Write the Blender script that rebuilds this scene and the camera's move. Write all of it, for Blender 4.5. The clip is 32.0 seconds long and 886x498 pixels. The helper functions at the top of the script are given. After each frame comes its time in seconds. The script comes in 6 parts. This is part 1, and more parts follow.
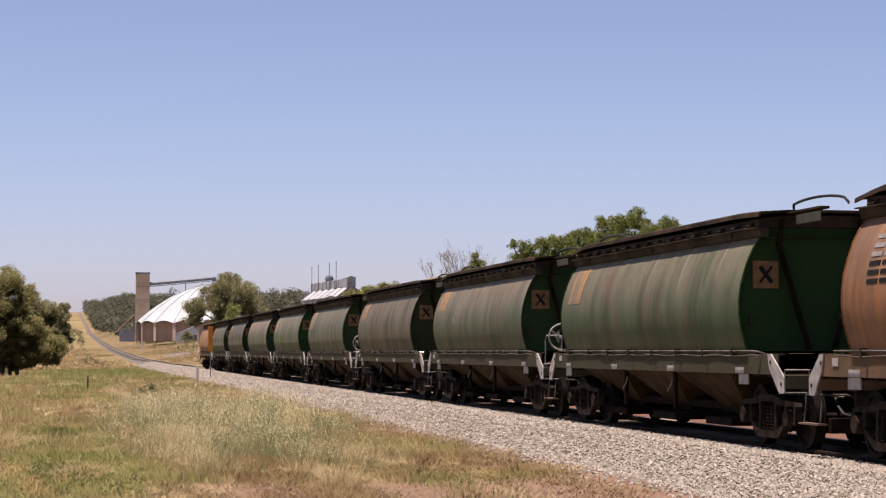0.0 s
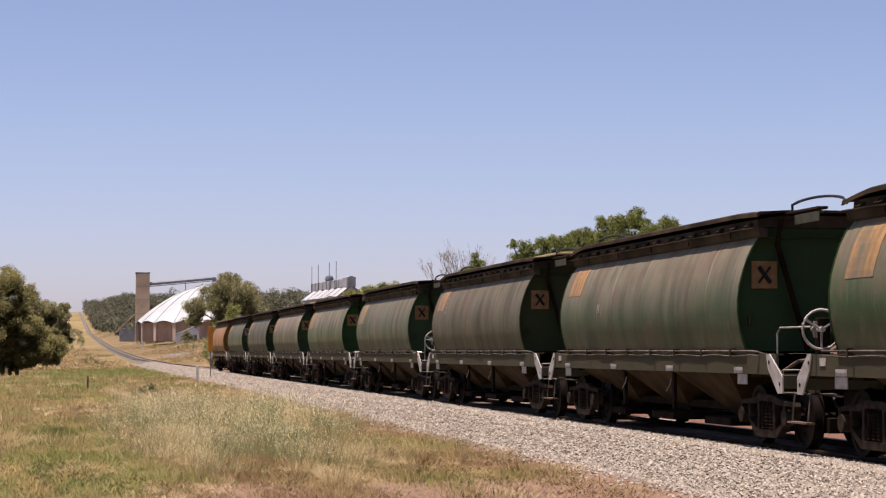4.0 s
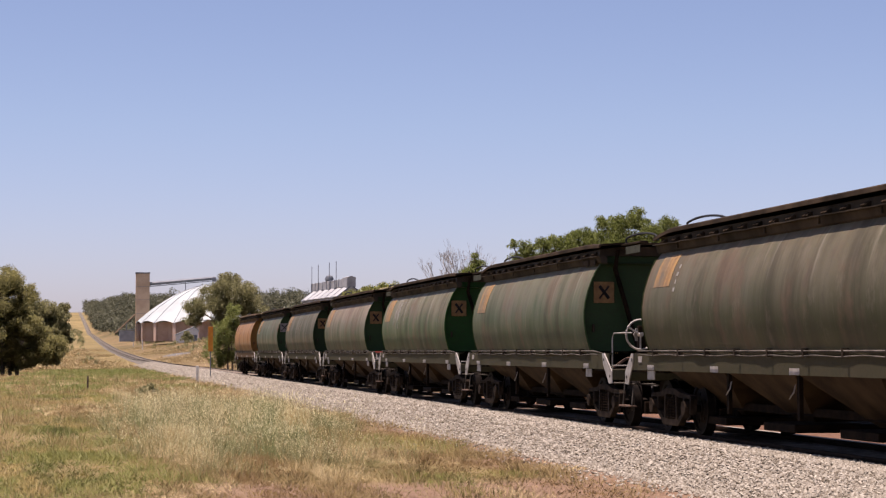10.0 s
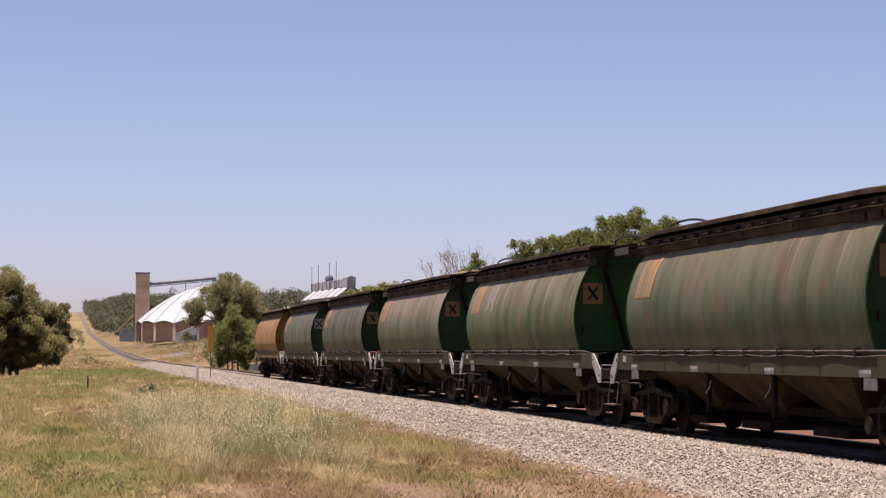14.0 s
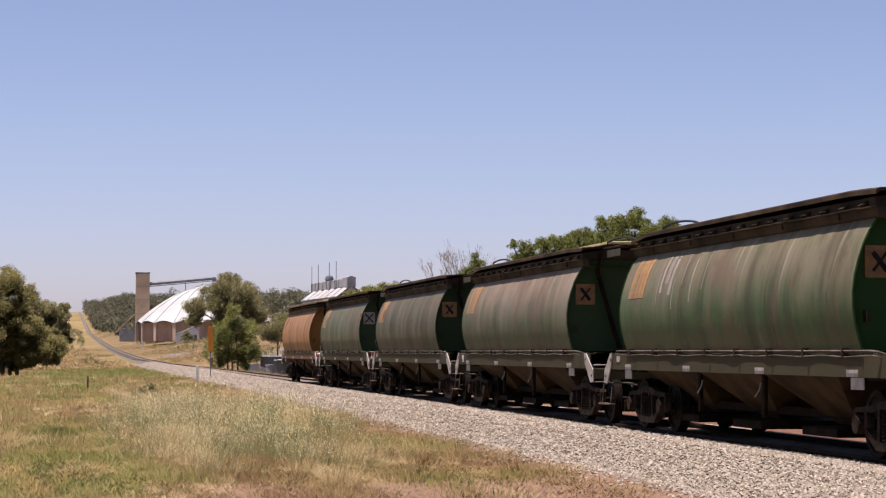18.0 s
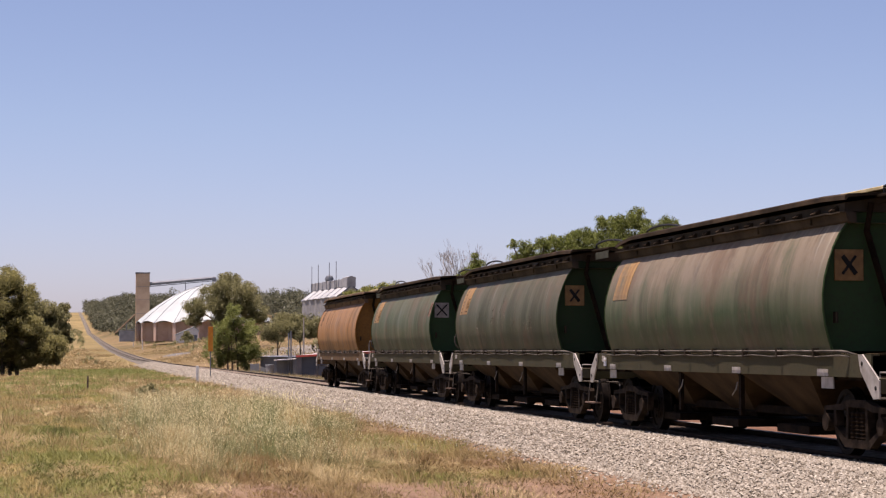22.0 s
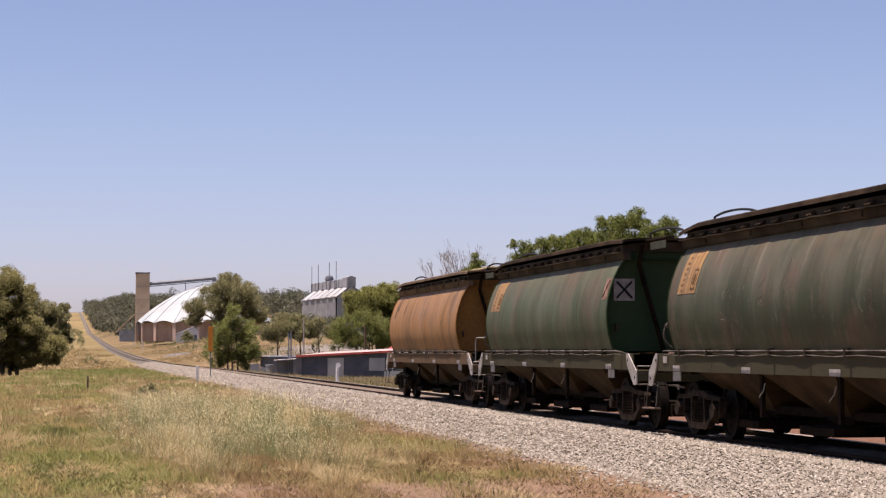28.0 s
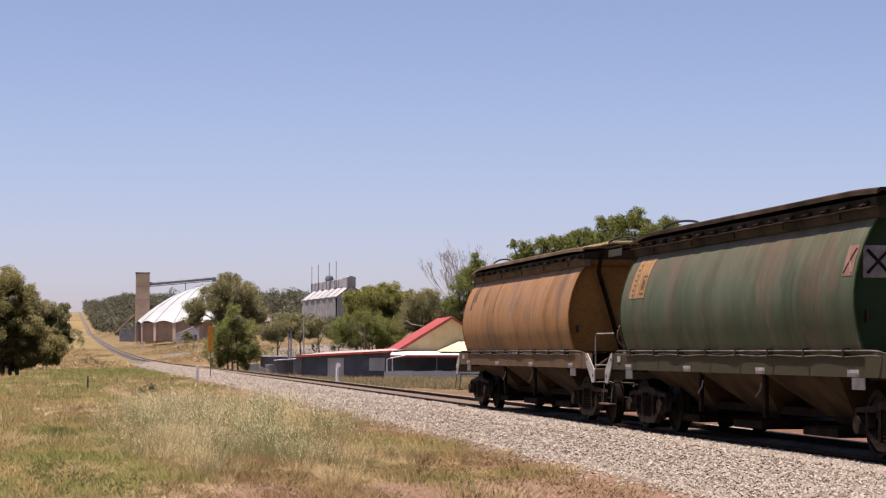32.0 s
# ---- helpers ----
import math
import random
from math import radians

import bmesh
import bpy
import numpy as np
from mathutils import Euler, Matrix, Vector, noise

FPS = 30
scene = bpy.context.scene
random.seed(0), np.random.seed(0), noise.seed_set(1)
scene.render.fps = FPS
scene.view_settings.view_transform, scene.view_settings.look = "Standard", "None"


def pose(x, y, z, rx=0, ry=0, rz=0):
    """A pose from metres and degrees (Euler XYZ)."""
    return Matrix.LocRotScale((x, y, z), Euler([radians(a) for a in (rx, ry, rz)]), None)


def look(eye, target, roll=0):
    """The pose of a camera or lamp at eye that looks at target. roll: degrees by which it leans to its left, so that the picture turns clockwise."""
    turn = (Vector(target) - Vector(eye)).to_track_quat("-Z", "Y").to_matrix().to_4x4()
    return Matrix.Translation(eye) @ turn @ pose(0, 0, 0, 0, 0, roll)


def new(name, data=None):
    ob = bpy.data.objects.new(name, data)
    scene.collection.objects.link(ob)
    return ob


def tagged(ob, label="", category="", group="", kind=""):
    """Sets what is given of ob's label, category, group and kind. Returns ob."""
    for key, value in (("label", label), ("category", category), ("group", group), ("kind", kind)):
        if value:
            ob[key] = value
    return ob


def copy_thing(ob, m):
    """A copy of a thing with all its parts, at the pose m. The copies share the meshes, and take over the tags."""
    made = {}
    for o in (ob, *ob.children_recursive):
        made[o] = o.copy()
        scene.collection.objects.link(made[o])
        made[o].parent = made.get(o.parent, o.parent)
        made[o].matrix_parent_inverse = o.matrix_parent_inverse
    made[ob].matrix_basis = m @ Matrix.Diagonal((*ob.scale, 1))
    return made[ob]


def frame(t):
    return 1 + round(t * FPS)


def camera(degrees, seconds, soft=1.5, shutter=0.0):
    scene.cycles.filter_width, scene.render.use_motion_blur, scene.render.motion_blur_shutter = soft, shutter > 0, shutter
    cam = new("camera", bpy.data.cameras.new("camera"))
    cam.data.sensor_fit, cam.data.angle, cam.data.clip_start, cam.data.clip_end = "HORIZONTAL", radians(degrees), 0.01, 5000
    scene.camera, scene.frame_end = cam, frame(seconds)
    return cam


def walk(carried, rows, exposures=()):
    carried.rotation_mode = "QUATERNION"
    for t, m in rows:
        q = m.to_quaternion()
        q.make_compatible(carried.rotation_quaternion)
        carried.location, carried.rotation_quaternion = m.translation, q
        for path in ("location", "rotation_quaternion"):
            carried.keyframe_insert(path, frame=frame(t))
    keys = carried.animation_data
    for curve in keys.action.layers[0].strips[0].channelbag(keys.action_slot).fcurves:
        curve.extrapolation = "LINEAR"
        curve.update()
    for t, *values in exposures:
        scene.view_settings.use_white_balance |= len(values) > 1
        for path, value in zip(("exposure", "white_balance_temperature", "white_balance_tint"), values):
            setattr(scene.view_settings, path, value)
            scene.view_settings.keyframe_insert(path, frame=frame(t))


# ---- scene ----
# The camera stands still beside a straight railway line that runs along +Y at x = 11.15.
cam = camera(24.58, 32.0, soft=1.25)
YAW, PITCH = 10.28, 2.878
VIEW = pose(0, 0, 1.9, 90 + PITCH, 0, -YAW)
walk(cam, [(0, VIEW), (32, VIEW)], [(0, 0.8, 6950, 29), (32, 0.8, 6950, 29)])

# ---- world and sun ----
SUN_ELEVATION, SUN_AZIMUTH = 79.0, -98.0   # azimuth from +Y towards +X, degrees
world = bpy.data.worlds.new("world")
scene.world = world
world.use_nodes = True
wn = world.node_tree
sky = wn.nodes.new("ShaderNodeTexSky")
sky.sky_type = "NISHITA"
sky.sun_disc = False
sky.sun_elevation, sky.sun_rotation = radians(SUN_ELEVATION), radians(SUN_AZIMUTH)
sky.air_density, sky.dust_density, sky.ozone_density = 0.7, 0.8, 2.6
wn.nodes["Background"].inputs["Strength"].default_value = 0.08
# summer haze: a little less green low over the land
way = wn.nodes.new("ShaderNodeTexCoord")
high = wn.nodes.new("ShaderNodeSeparateXYZ")
wn.links.new(way.outputs["Generated"], high.inputs[0])
haze = wn.nodes.new("ShaderNodeMapRange")
haze.inputs["From Min"].default_value, haze.inputs["From Max"].default_value = 0.0, 0.11
haze.inputs["To Min"].default_value, haze.inputs["To Max"].default_value = 1.0, 0.0
wn.links.new(high.outputs["Z"], haze.inputs["Value"])
warm = wn.nodes.new("ShaderNodeMix")
warm.data_type, warm.blend_type = "RGBA", "MULTIPLY"
warm.inputs[7].default_value = (0.985, 0.90, 0.985, 1)
wn.links.new(haze.outputs["Result"], warm.inputs[0])
wn.links.new(sky.outputs["Color"], warm.inputs[6])
wn.links.new(warm.outputs[2], wn.nodes["Background"].inputs["Color"])
sun = new("sun", bpy.data.lights.new("sun", "SUN"))
sun.data.energy, sun.data.angle, sun.data.color = 5.0, radians(0.53), (1.0, 0.95, 0.86)
e, a = radians(SUN_ELEVATION), radians(SUN_AZIMUTH)
sun.matrix_world = look((0, 0, 60), (-60 * math.cos(e) * math.sin(a), -60 * math.cos(e) * math.cos(a), 60 - 60 * math.sin(e)))


# ---- materials ----
def nodes_of(name, rough=0.8, metal=0.0):
    m = bpy.data.materials.new(name)
    m.use_nodes = True
    n, k = m.node_tree.nodes, m.node_tree.links
    b = n["Principled BSDF"]
    b.inputs["Roughness"].default_value, b.inputs["Metallic"].default_value = rough, metal
    b.inputs["Specular IOR Level"].default_value = 0.12 if rough > 0.68 else 0.35
    return m, n, k, b


def ramp(n, stops):
    r = n.new("ShaderNodeValToRGB")
    el = r.color_ramp.elements
    while len(el) < len(stops):
        el.new(0.5)
    for s, (p, c) in zip(el, stops):
        s.position, s.color = p, (*c, 1)
    return r


def mix(n, k, fac, a, b, mode="MIX"):
    x = n.new("ShaderNodeMix")
    x.data_type, x.blend_type = "RGBA", mode
    for sock, v in ((x.inputs[0], fac), (x.inputs[6], a), (x.inputs[7], b)):
        if hasattr(v, "is_output"):
            k.new(v, sock)
        elif isinstance(v, tuple):
            sock.default_value = (*v, 1)
        else:
            sock.default_value = v
    return x.outputs[2]


def noise_of(n, k, scale, detail=4, coords="Object", stretch=(1, 1, 1), rough=0.55, shift=None):
    tc = n.new("ShaderNodeTexCoord")
    mp = n.new("ShaderNodeMapping")
    mp.inputs["Scale"].default_value = stretch
    k.new(tc.outputs[coords], mp.inputs["Vector"])
    if shift is not None:
        k.new(shift, mp.inputs["Location"])
    t = n.new("ShaderNodeTexNoise")
    t.inputs["Scale"].default_value, t.inputs["Detail"].default_value, t.inputs["Roughness"].default_value = scale, detail, rough
    k.new(mp.outputs["Vector"], t.inputs["Vector"])
    return t.outputs["Fac"]


def bump(n, k, b, height, strength=0.3, distance=0.02):
    x = n.new("ShaderNodeBump")
    x.inputs["Strength"].default_value, x.inputs["Distance"].default_value = strength, distance
    k.new(height, x.inputs["Height"])
    k.new(x.outputs["Normal"], b.inputs["Normal"])


def simple(name, dark, light, scale=4.0, rough=0.8, metal=0.0, bumps=0.25, fine=40.0, stretch=(1, 1, 1)):
    """A surface that varies between two colours at two scales, with fine relief."""
    m, n, k, b = nodes_of(name, rough, metal)
    big, small = noise_of(n, k, scale, 3, stretch=stretch), noise_of(n, k, fine, 5)
    base = mix(n, k, ramp_out(n, k, big, 0.35, 0.65), dark, light)
    mean = tuple((p + q) * 0.35 for p, q in zip(dark, light))
    k.new(mix(n, k, ramp_out(n, k, small, 0.5, 0.8, 0.0, 0.5), base, mean), b.inputs["Base Color"])
    bump(n, k, b, small, bumps, 0.01)
    return m


def ramp_out(n, k, value, lo, hi, a=0.0, b=1.0):
    r = n.new("ShaderNodeMapRange")
    r.inputs["From Min"].default_value, r.inputs["From Max"].default_value = lo, hi
    r.inputs["To Min"].default_value, r.inputs["To Max"].default_value = a, b
    k.new(value, r.inputs["Value"])
    return r.outputs["Result"]


def mult(n, k, a, b):
    x = n.new("ShaderNodeMath")
    x.operation = "MULTIPLY"
    k.new(a, x.inputs[0])
    k.new(b, x.inputs[1])
    return x.outputs[0]


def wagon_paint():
    """Old paint tinted by the object's own colour: chalky brown wear from the top (the colour's alpha says how far),
    which also lightens the upper side as the sun would, dust thrown up from the ballast, rust runs and a few bright
    white runs."""
    m, n, k, b = nodes_of("wagon_paint", 0.5)
    b.inputs["Specular IOR Level"].default_value = 0.16
    # fine dust on the paint, which shows where one looks along the side
    b.inputs["Sheen Weight"].default_value, b.inputs["Sheen Roughness"].default_value = 0.03, 0.25
    b.inputs["Sheen Tint"].default_value = (0.75, 0.58, 0.42, 1)
    info = n.new("ShaderNodeObjectInfo")
    rnd = n.new("ShaderNodeCombineXYZ")
    mul = n.new("ShaderNodeMath")
    mul.operation = "MULTIPLY"
    mul.inputs[1].default_value = 53.0
    k.new(info.outputs["Random"], mul.inputs[0])
    k.new(mul.outputs[0], rnd.inputs["Y"])
    at = rnd.outputs[0]
    wide = noise_of(n, k, 1.0, 3, stretch=(0.3, 0.45, 0.6), shift=at)
    streak = noise_of(n, k, 1.0, 5, stretch=(0.3, 1.7, 0.13), rough=0.62, shift=at)
    fine = noise_of(n, k, 1.0, 5, stretch=(0.5, 8, 0.35), rough=0.7, shift=at)
    white = noise_of(n, k, 1.0, 3, stretch=(0.4, 4.2, 0.30), rough=0.55, shift=at)
    grit = noise_of(n, k, 22, 6, rough=0.7, shift=at)
    blot = noise_of(n, k, 0.9, 6, stretch=(0.6, 1.0, 0.7), rough=0.68, shift=at)
    cloud = noise_of(n, k, 2.6, 6, stretch=(0.6, 1.0, 0.6), rough=0.72, shift=at)
    tc = n.new("ShaderNodeTexCoord")
    sep = n.new("ShaderNodeSeparateXYZ")
    k.new(tc.outputs["Object"], sep.inputs[0])

    def plus(value, times, other):
        x = n.new("ShaderNodeMath")
        x.operation = "MULTIPLY_ADD"
        k.new(value, x.inputs[0])
        x.inputs[1].default_value = times
        k.new(other, x.inputs[2])
        return x.outputs[0]

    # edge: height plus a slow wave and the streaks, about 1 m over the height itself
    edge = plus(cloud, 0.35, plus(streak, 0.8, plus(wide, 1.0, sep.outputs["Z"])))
    bloom_and_light = mult(n, k, ramp_out(n, k, edge, 3.0, 3.75, 0.0, 0.95), info.outputs["Alpha"])
    dust = ramp_out(n, k, plus(streak, 0.35, plus(wide, 0.6, sep.outputs["Z"])), 2.42, 1.86, 0.0, 0.6)
    # the less weathered the paint, the less dust clings to it
    dust = mult(n, k, dust, ramp_out(n, k, info.outputs["Alpha"], 0.3, 0.6, 0.45, 1.0))
    col = mix(n, k, dust, info.outputs["Color"], (0.108, 0.091, 0.057))
    # upper side painted lighter: chalky wear plus the sun's light on the curve
    col = mix(n, k, bloom_and_light, col, (0.19, 0.152, 0.108))
    col = mix(n, k, ramp_out(n, k, streak, 0.50, 0.34, 0.0, 0.5), col, (0.034, 0.029, 0.019))
    col = mix(n, k, ramp_out(n, k, blot, 0.52, 0.64, 0.0, 0.6), col, (0.112, 0.070, 0.045))
    col = mix(n, k, ramp_out(n, k, blot, 0.45, 0.32, 0.0, 0.5), col, info.outputs["Color"])
    col = mix(n, k, ramp_out(n, k, cloud, 0.52, 0.68, 0.0, 0.5), col, (0.048, 0.040, 0.028))
    col = mix(n, k, ramp_out(n, k, cloud, 0.46, 0.32, 0.0, 0.42), col, (0.16, 0.136, 0.10))
    col = mix(n, k, mult(n, k, ramp_out(n, k, fine, 0.55, 0.72, 0.0, 0.30), ramp_out(n, k, wide, 0.35, 0.65, 0.2, 1.0)), col, (0.050, 0.034, 0.021))
    col = mix(n, k, mult(n, k, ramp_out(n, k, fine, 0.46, 0.30, 0.0, 0.22), ramp_out(n, k, wide, 0.65, 0.35, 0.2, 1.0)), col, (0.16, 0.14, 0.105))
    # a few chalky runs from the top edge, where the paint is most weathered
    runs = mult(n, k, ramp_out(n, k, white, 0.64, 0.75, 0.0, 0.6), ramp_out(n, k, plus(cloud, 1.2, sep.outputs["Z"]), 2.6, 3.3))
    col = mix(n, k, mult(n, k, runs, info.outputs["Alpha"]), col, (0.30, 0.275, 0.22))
    # rust weeping from the cant rail
    weep = mult(n, k, ramp_out(n, k, fine, 0.52, 0.66, 0.0, 0.6), ramp_out(n, k, plus(streak, 0.9, sep.outputs["Z"]), 3.25, 3.55))
    col = mix(n, k, weep, col, (0.075, 0.040, 0.022))
    col = mix(n, k, ramp_out(n, k, grit, 0.55, 0.75, 0.0, 0.2), col, (0.035, 0.03, 0.022))
    k.new(col, b.inputs["Base Color"])
    k.new(ramp_out(n, k, streak, 0.3, 0.7, 0.64, 0.5), b.inputs["Roughness"])
    bump(n, k, b, wide, 0.12, 0.05)
    return m


PAINT = wagon_paint()


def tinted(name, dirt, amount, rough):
    # dirt: grime colour on the sills, shade tone on the wagon ends
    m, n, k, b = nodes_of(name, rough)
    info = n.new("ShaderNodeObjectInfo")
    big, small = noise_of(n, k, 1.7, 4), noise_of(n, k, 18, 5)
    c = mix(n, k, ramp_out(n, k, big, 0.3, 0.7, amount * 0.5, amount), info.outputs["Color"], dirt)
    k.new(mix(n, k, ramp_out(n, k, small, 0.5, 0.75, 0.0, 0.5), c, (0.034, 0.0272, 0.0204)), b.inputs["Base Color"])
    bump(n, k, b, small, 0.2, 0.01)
    return m


# body tint mixed towards green-black, the shade of the ends in the colour
SHADED_END = tinted("shaded_end_paint", (0.014, 0.024, 0.011), 0.5, 0.75)
SILL_PAINT = tinted("sill_paint", (0.070, 0.058, 0.037), 0.75, 0.7)
SOOT = simple("sooty_steel", (0.019, 0.015, 0.0105), (0.060, 0.047, 0.033), 1.2, 0.75, fine=14)
ROOF_STEEL = simple("roof_steel", (0.017, 0.012, 0.0075), (0.052, 0.036, 0.023), 1.6, 0.8)
ROOF_BROWN = simple("rusty_brown_roof", (0.075, 0.05, 0.031), (0.14, 0.095, 0.06), 1.4, 0.8)
YELLOW = simple("faded_yellow_paint", (0.42, 0.33, 0.15), (0.6, 0.5, 0.27), 3, 0.6)
GUSSET = simple("chalky_grey_paint", (0.22, 0.205, 0.18), (0.36, 0.34, 0.31), 5, 0.6)
LETTER = simple("worn_brown_lettering", (0.06, 0.035, 0.018), (0.13, 0.075, 0.034), 9, 0.7)
# bogie and wheel steel: grimy, and darkened further for the shade below the sills
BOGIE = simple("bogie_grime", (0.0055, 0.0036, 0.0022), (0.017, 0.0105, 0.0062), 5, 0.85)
BOGIE_PALE = simple("sunlit_dusty_casting", (0.010, 0.007, 0.0047), (0.034, 0.024, 0.0168), 6, 0.8)
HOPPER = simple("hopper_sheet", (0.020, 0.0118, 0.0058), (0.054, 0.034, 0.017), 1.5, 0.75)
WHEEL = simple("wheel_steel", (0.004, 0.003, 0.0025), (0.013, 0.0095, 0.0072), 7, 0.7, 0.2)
PALE = simple("pale_grey_paint", (0.136, 0.122, 0.105), (0.245, 0.228, 0.204), 5, 0.6)
WHITE = simple("white_paint", (0.58, 0.57, 0.55), (0.70, 0.69, 0.67), 3, 0.55)
BLACK = simple("black_paint", (0.00816, 0.00816, 0.00816), (0.0204, 0.019, 0.0177), 8, 0.6)
ORANGE_BOARD = simple("faded_orange_board", (0.135, 0.07, 0.021), (0.215, 0.12, 0.038), 7, 0.6)
SCRATCH = simple("pale_scratch", (0.085, 0.075, 0.058), (0.13, 0.115, 0.09), 5, 0.7)
SMEAR = simple("sooty_smear", (0.055, 0.042, 0.033), (0.17, 0.098, 0.05), 2.2, 0.7, fine=18, stretch=(1, 7, 1.2))
CHALK = simple("chalk_and_gloss", (0.12, 0.115, 0.095), (0.27, 0.255, 0.22), 2.0, 0.7, stretch=(1, 9, 1))
PINK = simple("faded_pink_paint", (0.16, 0.085, 0.06), (0.24, 0.13, 0.095), 4, 0.65)
RUST_BROWN = simple("rusty_walkway", (0.09, 0.058, 0.042), (0.17, 0.115, 0.085), 3, 0.75)
GREY_YARD = simple("pale_gravel_yard", (0.15, 0.136, 0.117), (0.205, 0.187, 0.162), 0.6, 0.9, fine=5)
GREY_GRAVEL = simple("grey_gravel", (0.10, 0.095, 0.088), (0.17, 0.162, 0.15), 2, 0.9, fine=6)
SHEET_GREY_GREEN = simple("grey_green_panel", (0.035, 0.038, 0.027), (0.062, 0.065, 0.047), 7, 0.7)
REFLECTOR = simple("pale_reflector", (0.24, 0.22, 0.195), (0.36, 0.335, 0.305), 7, 0.6)
# board white: dirty, and darker for the shade at the wagon end
WHITE_BOARD = simple("shaded_dirty_white", (0.17, 0.15, 0.13), (0.27, 0.245, 0.22), 7, 0.6)


def logo_paint():
    """Faded orange panel worn through to the side sheet's paint: the object's colour is the sheet's, its alpha how far it is worn."""
    m, n, k, b = nodes_of("faded_logo_panel", 0.6)
    info = n.new("ShaderNodeObjectInfo")
    worn, spots, runs = noise_of(n, k, 1.0, 6, stretch=(0.5, 2.6, 1.6), rough=0.75), noise_of(n, k, 9, 5, rough=0.7), noise_of(n, k, 1.0, 4, stretch=(0.5, 9, 0.4))
    orange = mix(n, k, ramp_out(n, k, runs, 0.35, 0.65), (0.20, 0.105, 0.036), (0.34, 0.205, 0.075))
    orange = mix(n, k, ramp_out(n, k, spots, 0.52, 0.7, 0.0, 0.7), orange, (0.11, 0.060, 0.030))
    bare = mix(n, k, 0.6, info.outputs["Color"], (0.15, 0.12, 0.09))
    gone = n.new("ShaderNodeMath")
    gone.operation = "ADD"
    k.new(worn, gone.inputs[0])
    k.new(info.outputs["Alpha"], gone.inputs[1])
    k.new(mix(n, k, ramp_out(n, k, gone.outputs[0], 0.86, 1.08, 0.0, 0.9), orange, bare), b.inputs["Base Color"])
    bump(n, k, b, spots, 0.15, 0.01)
    return m


LOGO = logo_paint()
HOSE = simple("rubber_hose", (0.006, 0.006, 0.006), (0.016, 0.015, 0.014), 12, 0.6)
PIPE = simple("dusty_pipe", (0.0476, 0.0408, 0.034), (0.15, 0.136, 0.116), 3, 0.6)
RAIL = simple("rail_steel", (0.014, 0.009, 0.0065), (0.032, 0.0205, 0.0145), 3, 0.75)
SLEEPER = simple("sleeper_wood", (0.10, 0.080, 0.062), (0.21, 0.172, 0.138), 4, 0.9)
for dull in (SOOT, ROOF_STEEL, BOGIE, BOGIE_PALE, HOPPER, WHEEL, BLACK, SHADED_END, SILL_PAINT, PIPE, RAIL, SLEEPER):
    dull.node_tree.nodes["Principled BSDF"].inputs["Specular IOR Level"].default_value = 0.05


def stone_stuff():
    m, n, k, b = nodes_of("ballast_stone", 0.9)
    geo = n.new("ShaderNodeNewGeometry")
    r = ramp(n, [(0.0, (0.13, 0.108, 0.078)), (0.2, (0.235, 0.209, 0.165)), (0.65, (0.31, 0.283, 0.232)), (1.0, (0.43, 0.40, 0.335))])
    k.new(geo.outputs["Random Per Island"], r.inputs[0])
    grain = noise_of(n, k, 60, 3)
    k.new(mix(n, k, ramp_out(n, k, grain, 0.4, 0.7, 0.0, 0.35), r.outputs[0], (0.15, 0.116, 0.0952)), b.inputs["Base Color"])
    return m


def ballast_bed():
    m, n, k, b = nodes_of("ballast_bed", 0.95)
    v = n.new("ShaderNodeTexVoronoi")
    v.inputs["Scale"].default_value = 14
    tc = n.new("ShaderNodeTexCoord")
    k.new(tc.outputs["Object"], v.inputs["Vector"])
    sp = n.new("ShaderNodeSeparateColor")
    k.new(v.outputs["Color"], sp.inputs[0])
    r = ramp(n, [(0.0, (0.11, 0.092, 0.07)), (0.4, (0.25, 0.228, 0.19)), (1.0, (0.39, 0.365, 0.32))])
    k.new(sp.outputs[0], r.inputs[0])
    dirt = noise_of(n, k, 0.35, 4)
    sep = n.new("ShaderNodeSeparateXYZ")
    k.new(tc.outputs["Object"], sep.inputs[0])
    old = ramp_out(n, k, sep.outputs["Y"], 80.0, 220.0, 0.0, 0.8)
    off = n.new("ShaderNodeMath")
    off.operation = "SUBTRACT"
    k.new(sep.outputs["X"], off.inputs[0])
    off.inputs[1].default_value = 11.15
    away = n.new("ShaderNodeMath")
    away.operation = "ABSOLUTE"
    k.new(off.outputs[0], away.inputs[0])
    # bed between the rails: brown stain, plus the train's shade in the colour
    shade_stain = ramp_out(n, k, away.outputs[0], 1.25, 0.9, 0.0, 0.8)
    base = mix(n, k, ramp_out(n, k, dirt, 0.5, 0.75, 0.0, 0.45), r.outputs[0], (0.163, 0.115, 0.08))
    base = mix(n, k, shade_stain, base, (0.115, 0.078, 0.052))
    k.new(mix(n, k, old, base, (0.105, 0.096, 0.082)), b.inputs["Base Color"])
    bump(n, k, b, v.outputs["Distance"], 1.0, 0.05)
    return m


